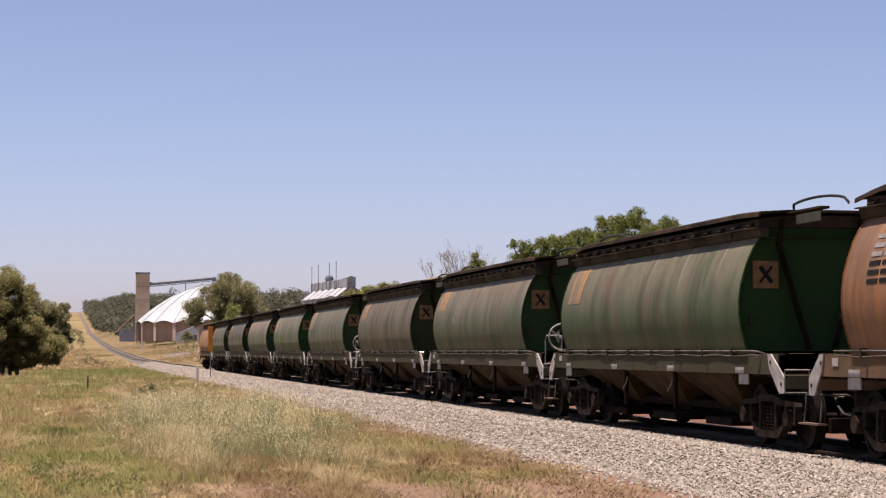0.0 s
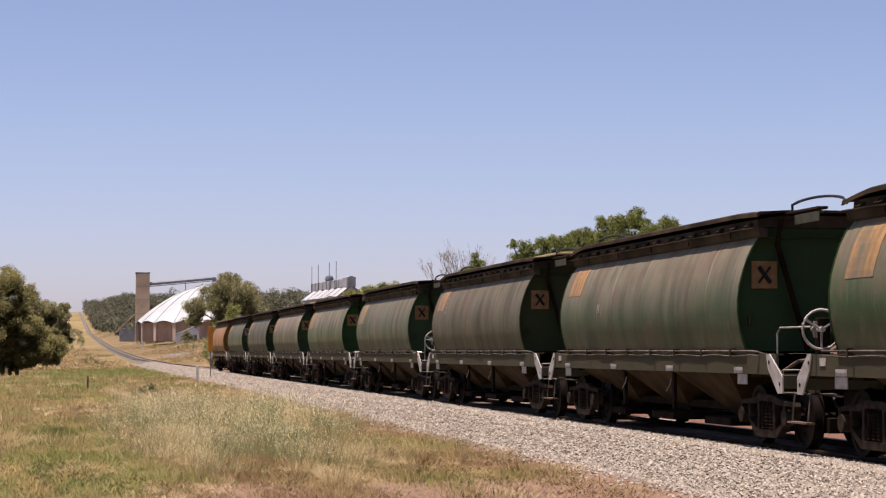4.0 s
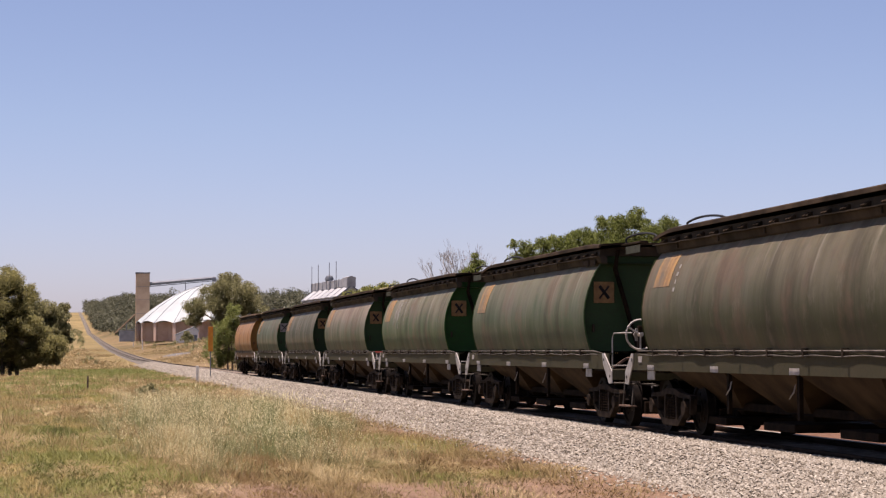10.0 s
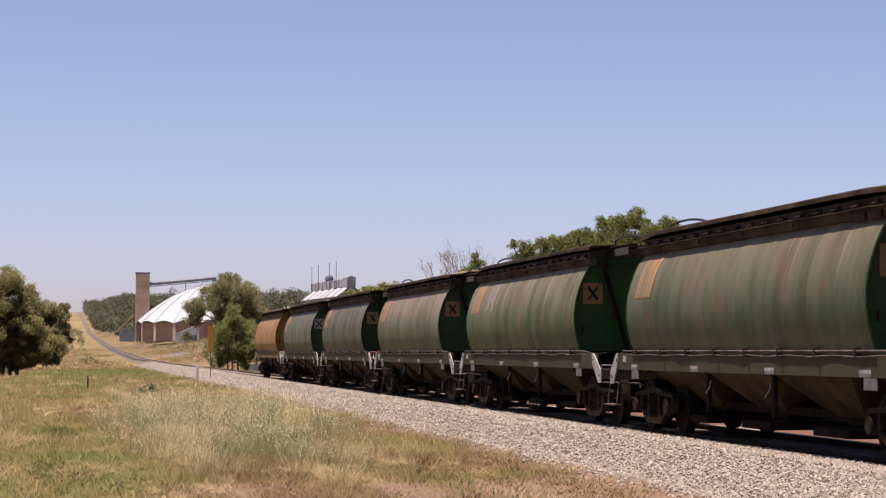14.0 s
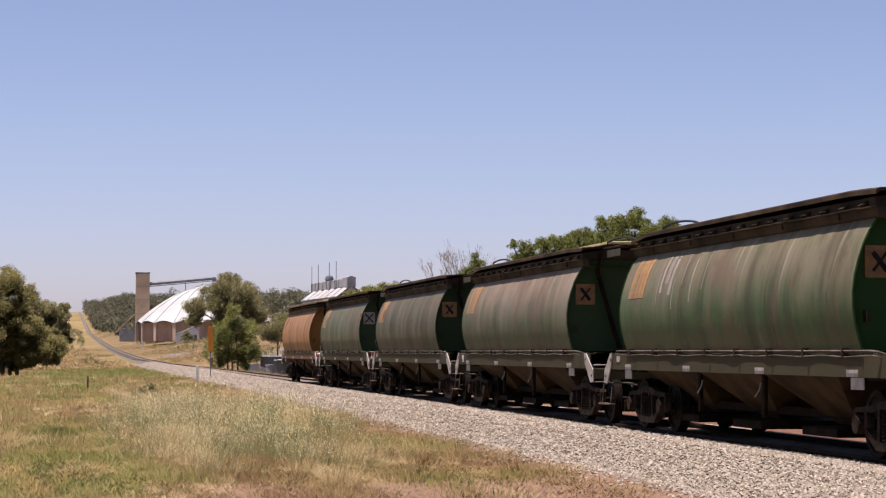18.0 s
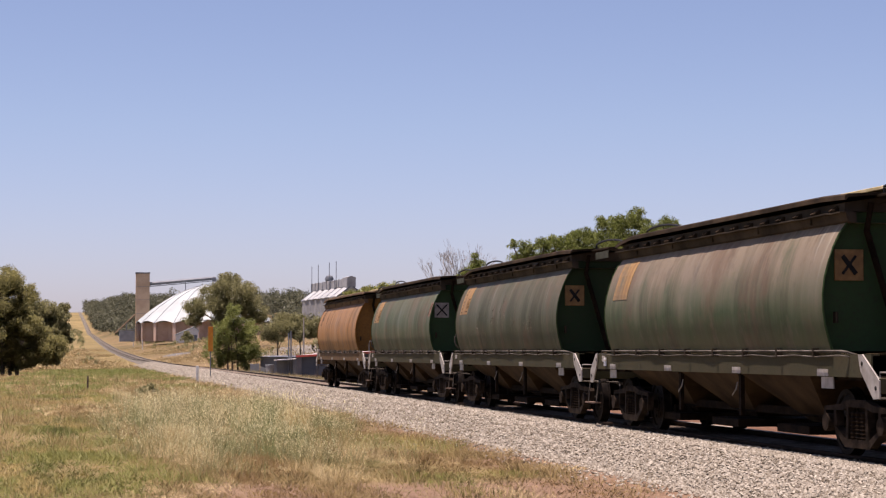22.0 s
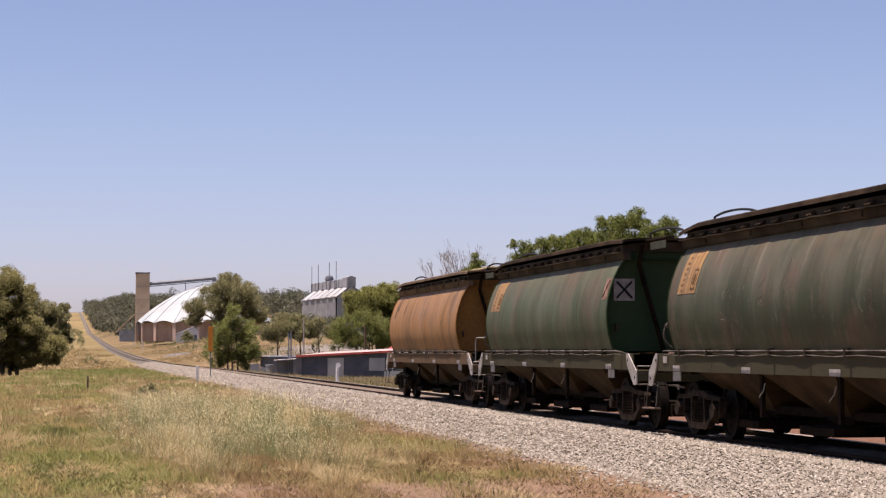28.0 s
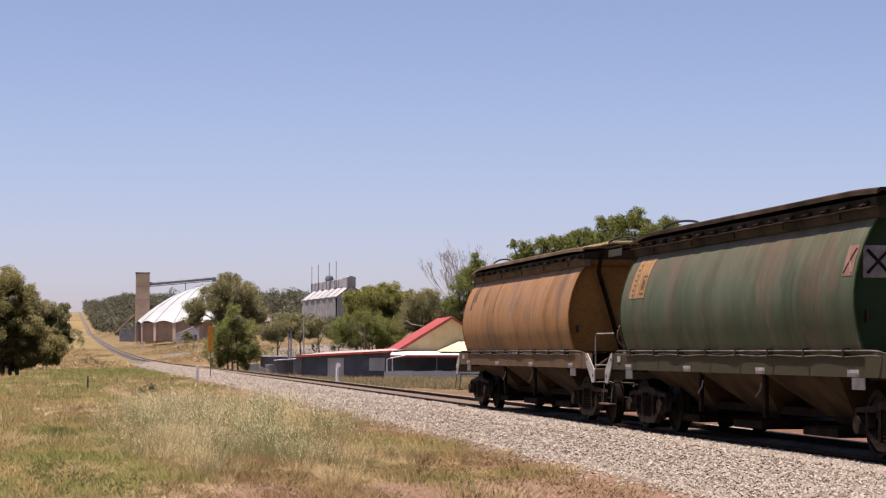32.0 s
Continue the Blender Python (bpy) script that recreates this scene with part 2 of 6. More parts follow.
def meadow():
    """Dry grass, green flushes and bare red earth by world place."""
    m, n, k, b = nodes_of("meadow", 0.95)
    big, mid, fine = noise_of(n, k, 0.3, 5, stretch=(1, 0.22, 1)), noise_of(n, k, 0.8, 5, stretch=(1, 0.25, 1)), noise_of(n, k, 9, 5)
    c = mix(n, k, ramp_out(n, k, big, 0.45, 0.58), (0.19, 0.142, 0.065), (0.115, 0.118, 0.04))
    c = mix(n, k, ramp_out(n, k, mid, 0.50, 0.62), c, (0.225, 0.17, 0.084))
    c = mix(n, k, ramp_out(n, k, mid, 0.44, 0.34, 0.0, 0.8), c, (0.175, 0.112, 0.062))
    c = mix(n, k, ramp_out(n, k, fine, 0.45, 0.75, 0.0, 0.6), c, (0.125, 0.102, 0.046))
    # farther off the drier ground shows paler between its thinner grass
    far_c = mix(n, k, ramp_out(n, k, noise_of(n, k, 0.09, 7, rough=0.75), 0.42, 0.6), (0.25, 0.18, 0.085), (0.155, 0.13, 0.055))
    tc = n.new("ShaderNodeTexCoord")
    sep = n.new("ShaderNodeSeparateXYZ")
    k.new(tc.outputs["Object"], sep.inputs[0])
    wob = n.new("ShaderNodeMath")
    wob.operation = "MULTIPLY_ADD"
    k.new(mid, wob.inputs[0])
    wob.inputs[1].default_value = 5.0
    k.new(sep.outputs["X"], wob.inputs[2])
    # red earth beside the line and beyond it
    earth = ramp_out(n, k, wob.outputs[0], 8.6, 10.2)
    soil = mix(n, k, ramp_out(n, k, fine, 0.35, 0.7), (0.12, 0.075, 0.049), (0.235, 0.158, 0.106))
    red = mix(n, k, ramp_out(n, k, fine, 0.35, 0.7), (0.09, 0.047, 0.028), (0.175, 0.097, 0.062))
    near = ramp_out(n, k, sep.outputs["Y"], 150.0, 80.0)
    wob2 = n.new("ShaderNodeMath")
    wob2.operation = "MULTIPLY_ADD"
    k.new(big, wob2.inputs[0])
    wob2.inputs[1].default_value = -7.0
    k.new(sep.outputs["Y"], wob2.inputs[2])
    bare = mult(n, k, ramp_out(n, k, wob2.outputs[0], 26.6, 25.2), ramp_out(n, k, sep.outputs["X"], 0.5, 2.5))
    scrub = ramp_out(n, k, noise_of(n, k, 0.035, 6, stretch=(1, 0.35, 1), rough=0.7), 0.42, 0.62)
    far_dry = mix(n, k, scrub, (0.197, 0.136, 0.0714), (0.0816, 0.068, 0.0306))
    far_dry = mix(n, k, ramp_out(n, k, noise_of(n, k, 0.16, 6, stretch=(1, 0.4, 1), rough=0.7), 0.42, 0.64, 0.0, 0.6), far_dry, (0.102, 0.0782, 0.0374))
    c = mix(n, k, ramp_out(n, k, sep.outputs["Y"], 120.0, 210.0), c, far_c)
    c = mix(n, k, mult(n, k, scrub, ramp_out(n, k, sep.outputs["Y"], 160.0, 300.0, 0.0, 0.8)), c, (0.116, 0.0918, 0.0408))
    k.new(mix(n, k, ramp_out(n, k, sep.outputs["X"], 11.0, 16.0), mix(n, k, bare, mix(n, k, mult(n, k, earth, near), c, soil), soil), mix(n, k, ramp_out(n, k, sep.outputs["Y"], 120.0, 60.0), far_dry, red)), b.inputs["Base Color"])
    bump(n, k, b, fine, 0.6, 0.05)
    return m



def leaf_stuff(name, dark, light, third, patches=(), spread=0.42):
    """Leaves or blades, each its own shade; patches are (colour, from, to, amount) of broad drifts along the ground."""
    m, n, k, b = nodes_of(name, 0.55)
    geo = n.new("ShaderNodeNewGeometry")
    r = ramp(n, [(0.0, dark), (0.55, light), (1.0, third)])
    k.new(ramp_out(n, k, geo.outputs["Random Per Island"], 0.0, 1.0, 0.5 - spread / 2, 0.5 + spread / 2), r.inputs[0])
    patch = noise_of(n, k, 0.8, 3)
    tint = mix(n, k, ramp_out(n, k, patch, 0.4, 0.65, 0.0, 0.5), r.outputs[0], dark)
    for i, (colour, lo, hi, amount) in enumerate(patches):
        drift = noise_of(n, k, 0.55 + 0.25 * i, 5, stretch=(1, 0.22, 0), rough=0.6)
        tint = mix(n, k, ramp_out(n, k, drift, lo, hi, 0.0, amount), tint, colour)
    k.new(tint, b.inputs["Base Color"])
    thin = n.new("ShaderNodeBsdfTranslucent")
    k.new(tint, thin.inputs["Color"])
    both = n.new("ShaderNodeMixShader")
    both.inputs[0].default_value = 0.5
    k.new(b.outputs[0], both.inputs[1])
    k.new(thin.outputs[0], both.inputs[2])
    k.new(both.outputs[0], n["Material Output"].inputs["Surface"])
    return m


STONES, BED, MEADOW = stone_stuff(), ballast_bed(), meadow()
GUM = leaf_stuff("gum_leaves", (0.205, 0.20, 0.085), (0.34, 0.32, 0.13), (0.45, 0.41, 0.175))
OLIVE = leaf_stuff("olive_leaves", (0.20, 0.215, 0.066), (0.33, 0.345, 0.106), (0.43, 0.43, 0.145))
# distant leaves: air haze put into the colour, paler and bluer
HAZY_WOODS = leaf_stuff("hazy_far_leaves", (0.098, 0.108, 0.072), (0.15, 0.158, 0.105), (0.19, 0.19, 0.124), spread=0.2)
BUSH = leaf_stuff("bright_leaves", (0.145, 0.175, 0.052), (0.25, 0.285, 0.085), (0.34, 0.355, 0.12))
BROADLEAF = leaf_stuff("broad_leaves", (0.0995, 0.1296, 0.0331), (0.1989, 0.2376, 0.0638), (0.2917, 0.3096, 0.0956))
DULL = leaf_stuff("grey_green_leaves", (0.185, 0.19, 0.092), (0.31, 0.30, 0.148), (0.40, 0.37, 0.185))
BARK = simple("bark", (0.068, 0.051, 0.0374), (0.163, 0.129, 0.102), 3, 0.9, bumps=0.6, fine=14)
DEADWOOD = simple("dead_wood", (0.27, 0.25, 0.23), (0.38, 0.355, 0.33), 3, 0.85)
GRASS = leaf_stuff("dry_grass", (0.235, 0.174, 0.077), (0.33, 0.25, 0.12), (0.43, 0.343, 0.183), [((0.23, 0.15, 0.072), 0.515, 0.57, 0.8), ((0.62, 0.50, 0.29), 0.47, 0.41, 0.85)])
GREEN_GRASS = leaf_stuff("green_grass", (0.165, 0.18, 0.054), (0.245, 0.252, 0.08), (0.34, 0.32, 0.12), [((0.40, 0.31, 0.13), 0.50, 0.56, 0.85), ((0.12, 0.14, 0.042), 0.47, 0.41, 0.75)])
FRESH_GRASS = leaf_stuff("fresh_grass", (0.13, 0.16, 0.045), (0.205, 0.235, 0.07), (0.29, 0.295, 0.11), [((0.34, 0.28, 0.12), 0.54, 0.62, 0.6)])
# grey-green stalks, darkened further for the shade low among them
OATS = leaf_stuff("wild_oats", (0.11, 0.115, 0.048), (0.20, 0.195, 0.09), (0.34, 0.30, 0.16), [((0.15, 0.18, 0.075), 0.50, 0.57, 0.8), ((0.48, 0.36, 0.18), 0.46, 0.40, 0.65)])
WEEDS = leaf_stuff("dry_weeds", (0.15, 0.118, 0.063), (0.235, 0.19, 0.105), (0.35, 0.29, 0.175), [((0.12, 0.13, 0.06), 0.49, 0.58, 0.75)])
OAT_HEADS = leaf_stuff("oat_heads", (0.44, 0.40, 0.23), (0.66, 0.60, 0.37), (0.86, 0.78, 0.54), [((0.34, 0.36, 0.20), 0.50, 0.60, 0.6)])
CONCRETE = simple("pale_concrete", (0.38, 0.265, 0.18), (0.50, 0.37, 0.26), 0.25, 0.9, fine=3)
BUFF_WALL = simple("buff_concrete", (0.50, 0.355, 0.275), (0.62, 0.47, 0.38), 0.3, 0.9, fine=3)
DOME_WHITE = simple("white_sheeting", (0.30, 0.334, 0.336), (0.37, 0.411, 0.413), 0.2, 0.55, fine=4, bumps=0.1)
GALV = simple("galvanised_sheet", (0.25, 0.272, 0.278), (0.34, 0.366, 0.372), 0.4, 0.65, 0.05, fine=5)
SHEET_GREY = simple("grey_sheet", (0.23, 0.235, 0.24), (0.33, 0.335, 0.34), 0.6, 0.6, fine=6)
BIN_WALL = simple("weathered_galvanised", (0.21, 0.215, 0.218), (0.30, 0.308, 0.31), 0.4, 0.7, fine=5)
BIN_ROOF = simple("pale_zinc_roof", (0.30, 0.306, 0.30), (0.41, 0.416, 0.405), 0.3, 0.5, fine=5)
STEEL_GREY = simple("grey_steel", (0.0884, 0.102, 0.122), (0.163, 0.177, 0.197), 0.6, 0.6, fine=6)
MAROON = simple("dark_red_paint", (0.15, 0.03, 0.022), (0.22, 0.05, 0.036), 0.8, 0.6, fine=8)
RED_ROOF = simple("red_roof_sheet", (0.25, 0.036, 0.027), (0.34, 0.062, 0.047), 0.8, 0.6, fine=8)
CREAM = simple("cream_weatherboard", (0.44, 0.345, 0.20), (0.56, 0.46, 0.285), 0.7, 0.7, fine=9)
PALE_YELLOW = simple("pale_yellow_sheet", (0.50, 0.46, 0.27), (0.60, 0.55, 0.34), 0.9, 0.7, fine=9)
# paler and pinker than the red of the fascia
PINK_ROOF = simple("pale_pinkish_roof", (0.33, 0.255, 0.23), (0.45, 0.36, 0.33), 0.5, 0.6, fine=7)
SLATE_WALL = simple("slate_blue_sheet", (0.0442, 0.0578, 0.0816), (0.0748, 0.0884, 0.116), 0.8, 0.6, fine=8)
SIGN_ORANGE = simple("orange_sign", (0.422, 0.136, 0.0068), (0.51, 0.204, 0.0204), 4, 0.5)


# ---- mesh helpers ----
def box(bm, x0, x1, y0, y1, z0, z1):
    v = [bm.verts.new(p) for p in ((x0, y0, z0), (x1, y0, z0), (x1, y1, z0), (x0, y1, z0), (x0, y0, z1), (x1, y0, z1), (x1, y1, z1), (x0, y1, z1))]
    for f in ((3, 2, 1, 0), (4, 5, 6, 7), (0, 1, 5, 4), (1, 2, 6, 5), (2, 3, 7, 6), (3, 0, 4, 7)):
        bm.faces.new([v[i] for i in f])
    return v


def bevelled(bm, width, seg=1):
    bmesh.ops.bevel(bm, geom=bm.edges[:], offset=width, segments=seg, affect="EDGES", clamp_overlap=True)
    return bm


def tube(bm, pts, r, sides=8, taper=1.0):
    """A round bar along a line of points; its radius goes from r to r * taper."""
    pts = [Vector(p) for p in pts]
    rings, ref = [], Vector((0.31, 0.17, 0.93))
    for i, p in enumerate(pts):
        d = (pts[min(i + 1, len(pts) - 1)] - pts[max(i - 1, 0)]).normalized()
        u = d.cross(ref)
        u = (u if u.length > 0.05 else d.cross(Vector((1, 0, 0)))).normalized()
        w = d.cross(u)
        q = r * (1 + (taper - 1) * i / max(1, len(pts) - 1))
        rings.append([bm.verts.new(p + q * (math.cos(t) * u + math.sin(t) * w)) for t in (2 * math.pi * s / sides for s in range(sides))])
    for a, b in zip(rings, rings[1:]):
        for s in range(sides):
            bm.faces.new((a[s], a[(s + 1) % sides], b[(s + 1) % sides], b[s]))
    bm.faces.new(rings[0][::-1])
    bm.faces.new(rings[-1])


def prism(bm, outline, axis, lo, hi):
    """A closed outline of two coordinates pushed from lo to hi along an axis; the outline's coordinates are the other two axes in order."""
    def place(p, t):
        q = list(p)
        q.insert("xyz".index(axis), t)
        return q
    a = [bm.verts.new(place(p, lo)) for p in outline]
    b = [bm.verts.new(place(p, hi)) for p in outline]
    for i in range(len(a)):
        j = (i + 1) % len(a)
        bm.faces.new((a[i], a[j], b[j], b[i]))
    bm.faces.new(a[::-1])
    bm.faces.new(b)


def lathe(bm, profile, axis_x=True, sides=24, centre=(0, 0, 0)):
    """A round solid from (along, radius) pairs, round the x axis, or the z axis."""
    rings = []
    for along, r in profile:
        ring = []
        for s in range(sides):
            t = 2 * math.pi * s / sides
            c, w = r * math.cos(t), r * math.sin(t)
            ring.append(bm.verts.new(Vector(centre) + Vector((along, c, w) if axis_x else (c, w, along))))
        rings.append(ring)
    for a, b in zip(rings, rings[1:]):
        for s in range(sides):
            bm.faces.new((a[s], a[(s + 1) % sides], b[(s + 1) % sides], b[s]))
    bm.faces.new(rings[0][::-1])
    bm.faces.new(rings[-1])


def mesh_of(name, bm, material, smooth=False):
    bmesh.ops.recalc_face_normals(bm, faces=bm.faces[:])
    me = bpy.data.meshes.new(name)
    bm.to_mesh(me)
    bm.free()
    me.materials.append(material)
    if smooth:
        me.shade_smooth()
        me.set_sharp_from_angle(angle=radians(40))
    return me


def part(name, bm, material, parent, label="", smooth=False):
    ob = new(name, mesh_of(name, bm, material, smooth))
    ob.parent = parent
    if label:
        tagged(ob, label)
    return ob


def thing(name, m, label, category, group="", kind=""):
    ob = new(name)
    ob.empty_display_size = 0.3
    ob.matrix_world = m
    return tagged(ob, label, category, group, kind)


def solid(name, bm, material, m, label, category="", group="", kind="", smooth=False):
    ob = new(name, mesh_of(name, bm, material, smooth))
    ob.matrix_world = m
    return tagged(ob, label, category, group, kind)


def quads(name, centres, ups, sides, material, normals=None):
    """Many loose blades or leaves as one mesh: each a diamond from its centre along up and side, shaded along its normal."""
    c, u, s = (np.asarray(v, np.float32) for v in (centres, ups, sides))
    count = len(c)
    co = np.stack([c - u, c + s, c + u, c - s], 1).reshape(-1, 3)
    me = bpy.data.meshes.new(name)
    me.vertices.add(count * 4)
    me.vertices.foreach_set("co", co.ravel())
    me.loops.add(count * 4)
    me.loops.foreach_set("vertex_index", np.arange(count * 4, dtype=np.int32))
    me.polygons.add(count)
    me.polygons.foreach_set("loop_start", np.arange(0, count * 4, 4, dtype=np.int32))
    me.update(calc_edges=True)
    if normals is not None:
        me.shade_smooth()
        nm = np.asarray(normals, np.float32)
        nm = nm / np.linalg.norm(nm, axis=1)[:, None]
        me.normals_split_custom_set_from_vertices(np.repeat(nm, 4, axis=0))
    me.materials.append(material)
    return me


# ---- the ground, the line and the ballast ----
TRACK_X, RAIL_TOP = 11.15, 0.5
HEIGHTS = [(-400, 0), (120, 0), (250, -0.1), (348, 0.15), (466, 1.0), (601, 2.2), (846, 5.4), (1430, 14), (1900, 30), (2300, 45), (2700, 49), (3300, 40), (4900, 10), (9000, 0)]
HY, HZ = np.array([h[0] for h in HEIGHTS], float), np.array([h[1] for h in HEIGHTS], float)


def land(x, y):
    """The height of the open ground."""
    x, y = np.asarray(x, float), np.asarray(y, float)
    side = np.clip((np.abs(x - 20) - 40) / 300, 0, 1)
    z = np.interp(y, HY, HZ) * (1 - 0.45 * side * np.clip((y - 700) / 900, 0, 1))
    rise = np.interp(y, [90, 130, 200, 232, 260, 350, 480, 620, 850, 1100, 1500, 2000, 2600], [0, -0.5, -0.65, -0.3, 1.0, 2.8, 4.6, 3.0, 3.0, 10.0, 16.0, 8.0, 0])
    z = z + rise * np.clip((x - 14.5) / np.interp(y, [215, 300], [6, 26]), 0, 1)
    wave = np.interp(y, [90, 170], [1, 0]) * (0.05 * np.sin(x * 0.7 + 1.3 * np.sin(y * 0.23)) + 0.04 * np.sin(y * 0.41 + x * 0.3))
    return z + wave * np.clip((np.abs(x - TRACK_X) - 3.0) / 2, 0, 1)


def line_x(y):
    """The line's middle: straight, bending a little to the west far up the hill."""
    return TRACK_X - 5.0 * np.clip((np.asarray(y, float) - 1000) / 1300, 0, 2) ** 2


def line_lift(y):
    """How much the line follows the land far off."""
    return np.interp(y, HY, HZ)


def build_ground():
    ys = np.concatenate([[-600, -300, -120, -50, -15], np.arange(0, 160, 2.0), np.arange(160, 420, 8.0), np.arange(420, 1500, 12.0), np.arange(1500, 4000, 100.0), [4300, 4600, 4900]])
    xs = np.concatenate([[-2600, -1600, -900, -500, -250, -150, -100, -70], np.arange(-50, 70, 2.0), [75, 90, 110, 150, 220, 350, 600, 1000, 1700, 2700]])
    gx, gy = np.meshgrid(xs, ys)
    gz = land(gx, gy)
    co = np.stack([gx, gy, gz], -1).reshape(-1, 3)
    w = len(xs)
    faces = [(r * w + c, r * w + c + 1, (r + 1) * w + c + 1, (r + 1) * w + c) for r in range(len(ys) - 1) for c in range(w - 1)]
    me = bpy.data.meshes.new("ground")
    me.from_pydata(co.tolist(), [], faces)
    me.shade_smooth()
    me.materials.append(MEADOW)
    tagged(new("ground", me), "dry paddock grass with green flushes and red earth", kind="structure")


build_ground()

LINE_YS = [-60, 0, 30, 60, 90, 120, 160, 200, 250, 300, 348, 400, 466, 530, 601, 720, 846, 1000, 1200, 1430, 1650, 1900, 2100, 2300, 2500]


def along_line(name, section, material, label, lift=0.0, parent=None, smooth=False):
    """A strip of constant section (offset from the line's middle, height over the rail's foot ground) that follows the line."""
    bm = bmesh.new()
    rows = []
    for y in LINE_YS:
        z = float(line_lift(y)) + lift
        rows.append([bm.verts.new((float(line_x(y)) + o * (1 - (0.36 if abs(o) > 1.3 else 0) * min(1.0, max(0.0, (y - 160) / 190))), y, z + h)) for o, h in section])
    n = len(section)
    for a, b in zip(rows, rows[1:]):
        for i in range(n):
            bm.faces.new((a[i], a[(i + 1) % n], b[(i + 1) % n], b[i]))
    bm.faces.new(rows[0][::-1])
    bm.faces.new(rows[-1])
    me = mesh_of(name, bm, material, smooth)
    ob = new(name, me)
    if parent:
        ob.parent = parent
    return tagged(ob, label, kind="structure")


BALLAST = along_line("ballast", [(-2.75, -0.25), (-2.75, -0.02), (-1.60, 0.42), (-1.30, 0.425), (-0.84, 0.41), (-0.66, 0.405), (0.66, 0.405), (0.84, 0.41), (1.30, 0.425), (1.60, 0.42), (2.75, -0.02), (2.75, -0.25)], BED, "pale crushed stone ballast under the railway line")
for s in (-1, 1):
    c = s * 0.7525
    rail = [(c - 0.07, 0.335), (c + 0.07, 0.335), (c + 0.07, 0.35), (c + 0.012, 0.37), (c + 0.012, 0.455), (c + 0.036, 0.465), (c + 0.036, 0.495), (c + 0.026, 0.5),
            (c - 0.026, 0.5), (c - 0.036, 0.495), (c - 0.036, 0.465), (c - 0.012, 0.455), (c - 0.012, 0.37), (c - 0.07, 0.35)]
    along_line("rail", [(o, h + 0.008) for o, h in rail], RAIL, "rusty steel rail with a worn top", lift=-0.008)


# ---- the grain wagons: local y runs along the line, z from the rail's top ----
WAGON_PITCH = 15.33
SHELL = [(1.17, 1.40), (1.22, 1.55), (1.27, 1.75), (1.30, 1.98), (1.30, 2.18), (1.27, 2.40), (1.215, 2.60), (1.145, 2.80), (1.06, 2.97), (0.945, 3.125)]
HALF = 5.67
UNDER = -0.045   # the underframe's middle


def dent(y, z):
    """Shallow dents and bulges of the thin side sheets, none at the edges."""
    belly = max(0.0, 1 - ((z - 2.15) / 0.85) ** 2) * max(0.0, 1 - (y / HALF) ** 6)
    return belly * (0.006 * math.sin(2.3 * y + 1.1 * z) + 0.005 * math.sin(4.1 * y - 2.0 * z + 1.0) + 0.003 * math.sin(7.7 * y + 3.0 * z))


def wagon_body(wagon, tint):
    bm = bmesh.new()
    outline = [(-x, z) for x, z in SHELL] + [(x, z) for x, z in SHELL[::-1]]
    steps = 44
    rings = []
    for i in range(steps + 1):
        y = -HALF + 2 * HALF * i / steps
        rings.append([bm.verts.new((x * (1 + dent(y, z)), y, z)) for x, z in outline])
    for a, b in zip(rings, rings[1:]):
        for j in range(len(outline) - 1):
            bm.faces.new((a[j], a[j + 1], b[j + 1], b[j]))
        bm.faces.new((a[-1], a[0], b[0], b[-1]))
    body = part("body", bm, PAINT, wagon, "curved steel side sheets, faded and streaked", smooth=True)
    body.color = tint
    return body


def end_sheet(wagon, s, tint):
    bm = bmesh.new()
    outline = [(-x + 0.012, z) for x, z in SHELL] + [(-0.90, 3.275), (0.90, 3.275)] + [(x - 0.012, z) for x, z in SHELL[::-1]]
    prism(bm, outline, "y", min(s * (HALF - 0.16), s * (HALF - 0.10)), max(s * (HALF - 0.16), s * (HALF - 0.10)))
    ob = part("end_sheet", bm, SHADED_END, wagon, "dark end sheet with shade put into its paint")
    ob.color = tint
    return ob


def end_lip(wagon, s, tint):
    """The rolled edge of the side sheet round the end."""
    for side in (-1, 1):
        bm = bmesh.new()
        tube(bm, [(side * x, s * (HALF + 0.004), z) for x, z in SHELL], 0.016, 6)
        part("side_edge", bm, SHADED_END, wagon).color = tint


def cross_board(wagon, y, s, x0, white):
    bm = bmesh.new()
    box(bm, x0, x0 + 0.41, y - 0.012, y + 0.012, 2.35, 2.77)
    bevelled(bm, 0.004)
    board = part("marker_board", bm, WHITE_BOARD if white else ORANGE_BOARD, wagon, "dirty white board, darkened for shade, with a black cross" if white else "faded orange board with a black cross")
    bm = bmesh.new()
    cx, cz, f = x0 + 0.205, 2.56, y + s * 0.018
    for q in (-1, 1):
        a, w = radians((46 if white else 52) * q), ((0.021 if white else 0.032) if q < 0 else 0.018)
        reach = 0.215 if white else 0.155
        dx, dz = math.cos(a), math.sin(a)
        pts = [(cx + t * reach * dx - u * w * dz, cz + t * reach * dz + u * w * dx) for t, u in ((-1, -1), (1, -1), (1, 1), (-1, 1))]
        prism(bm, pts, "y", f - 0.003 + 0.002 * q, f + 0.003 + 0.002 * q)
    part("cross", bm, BLACK, board)


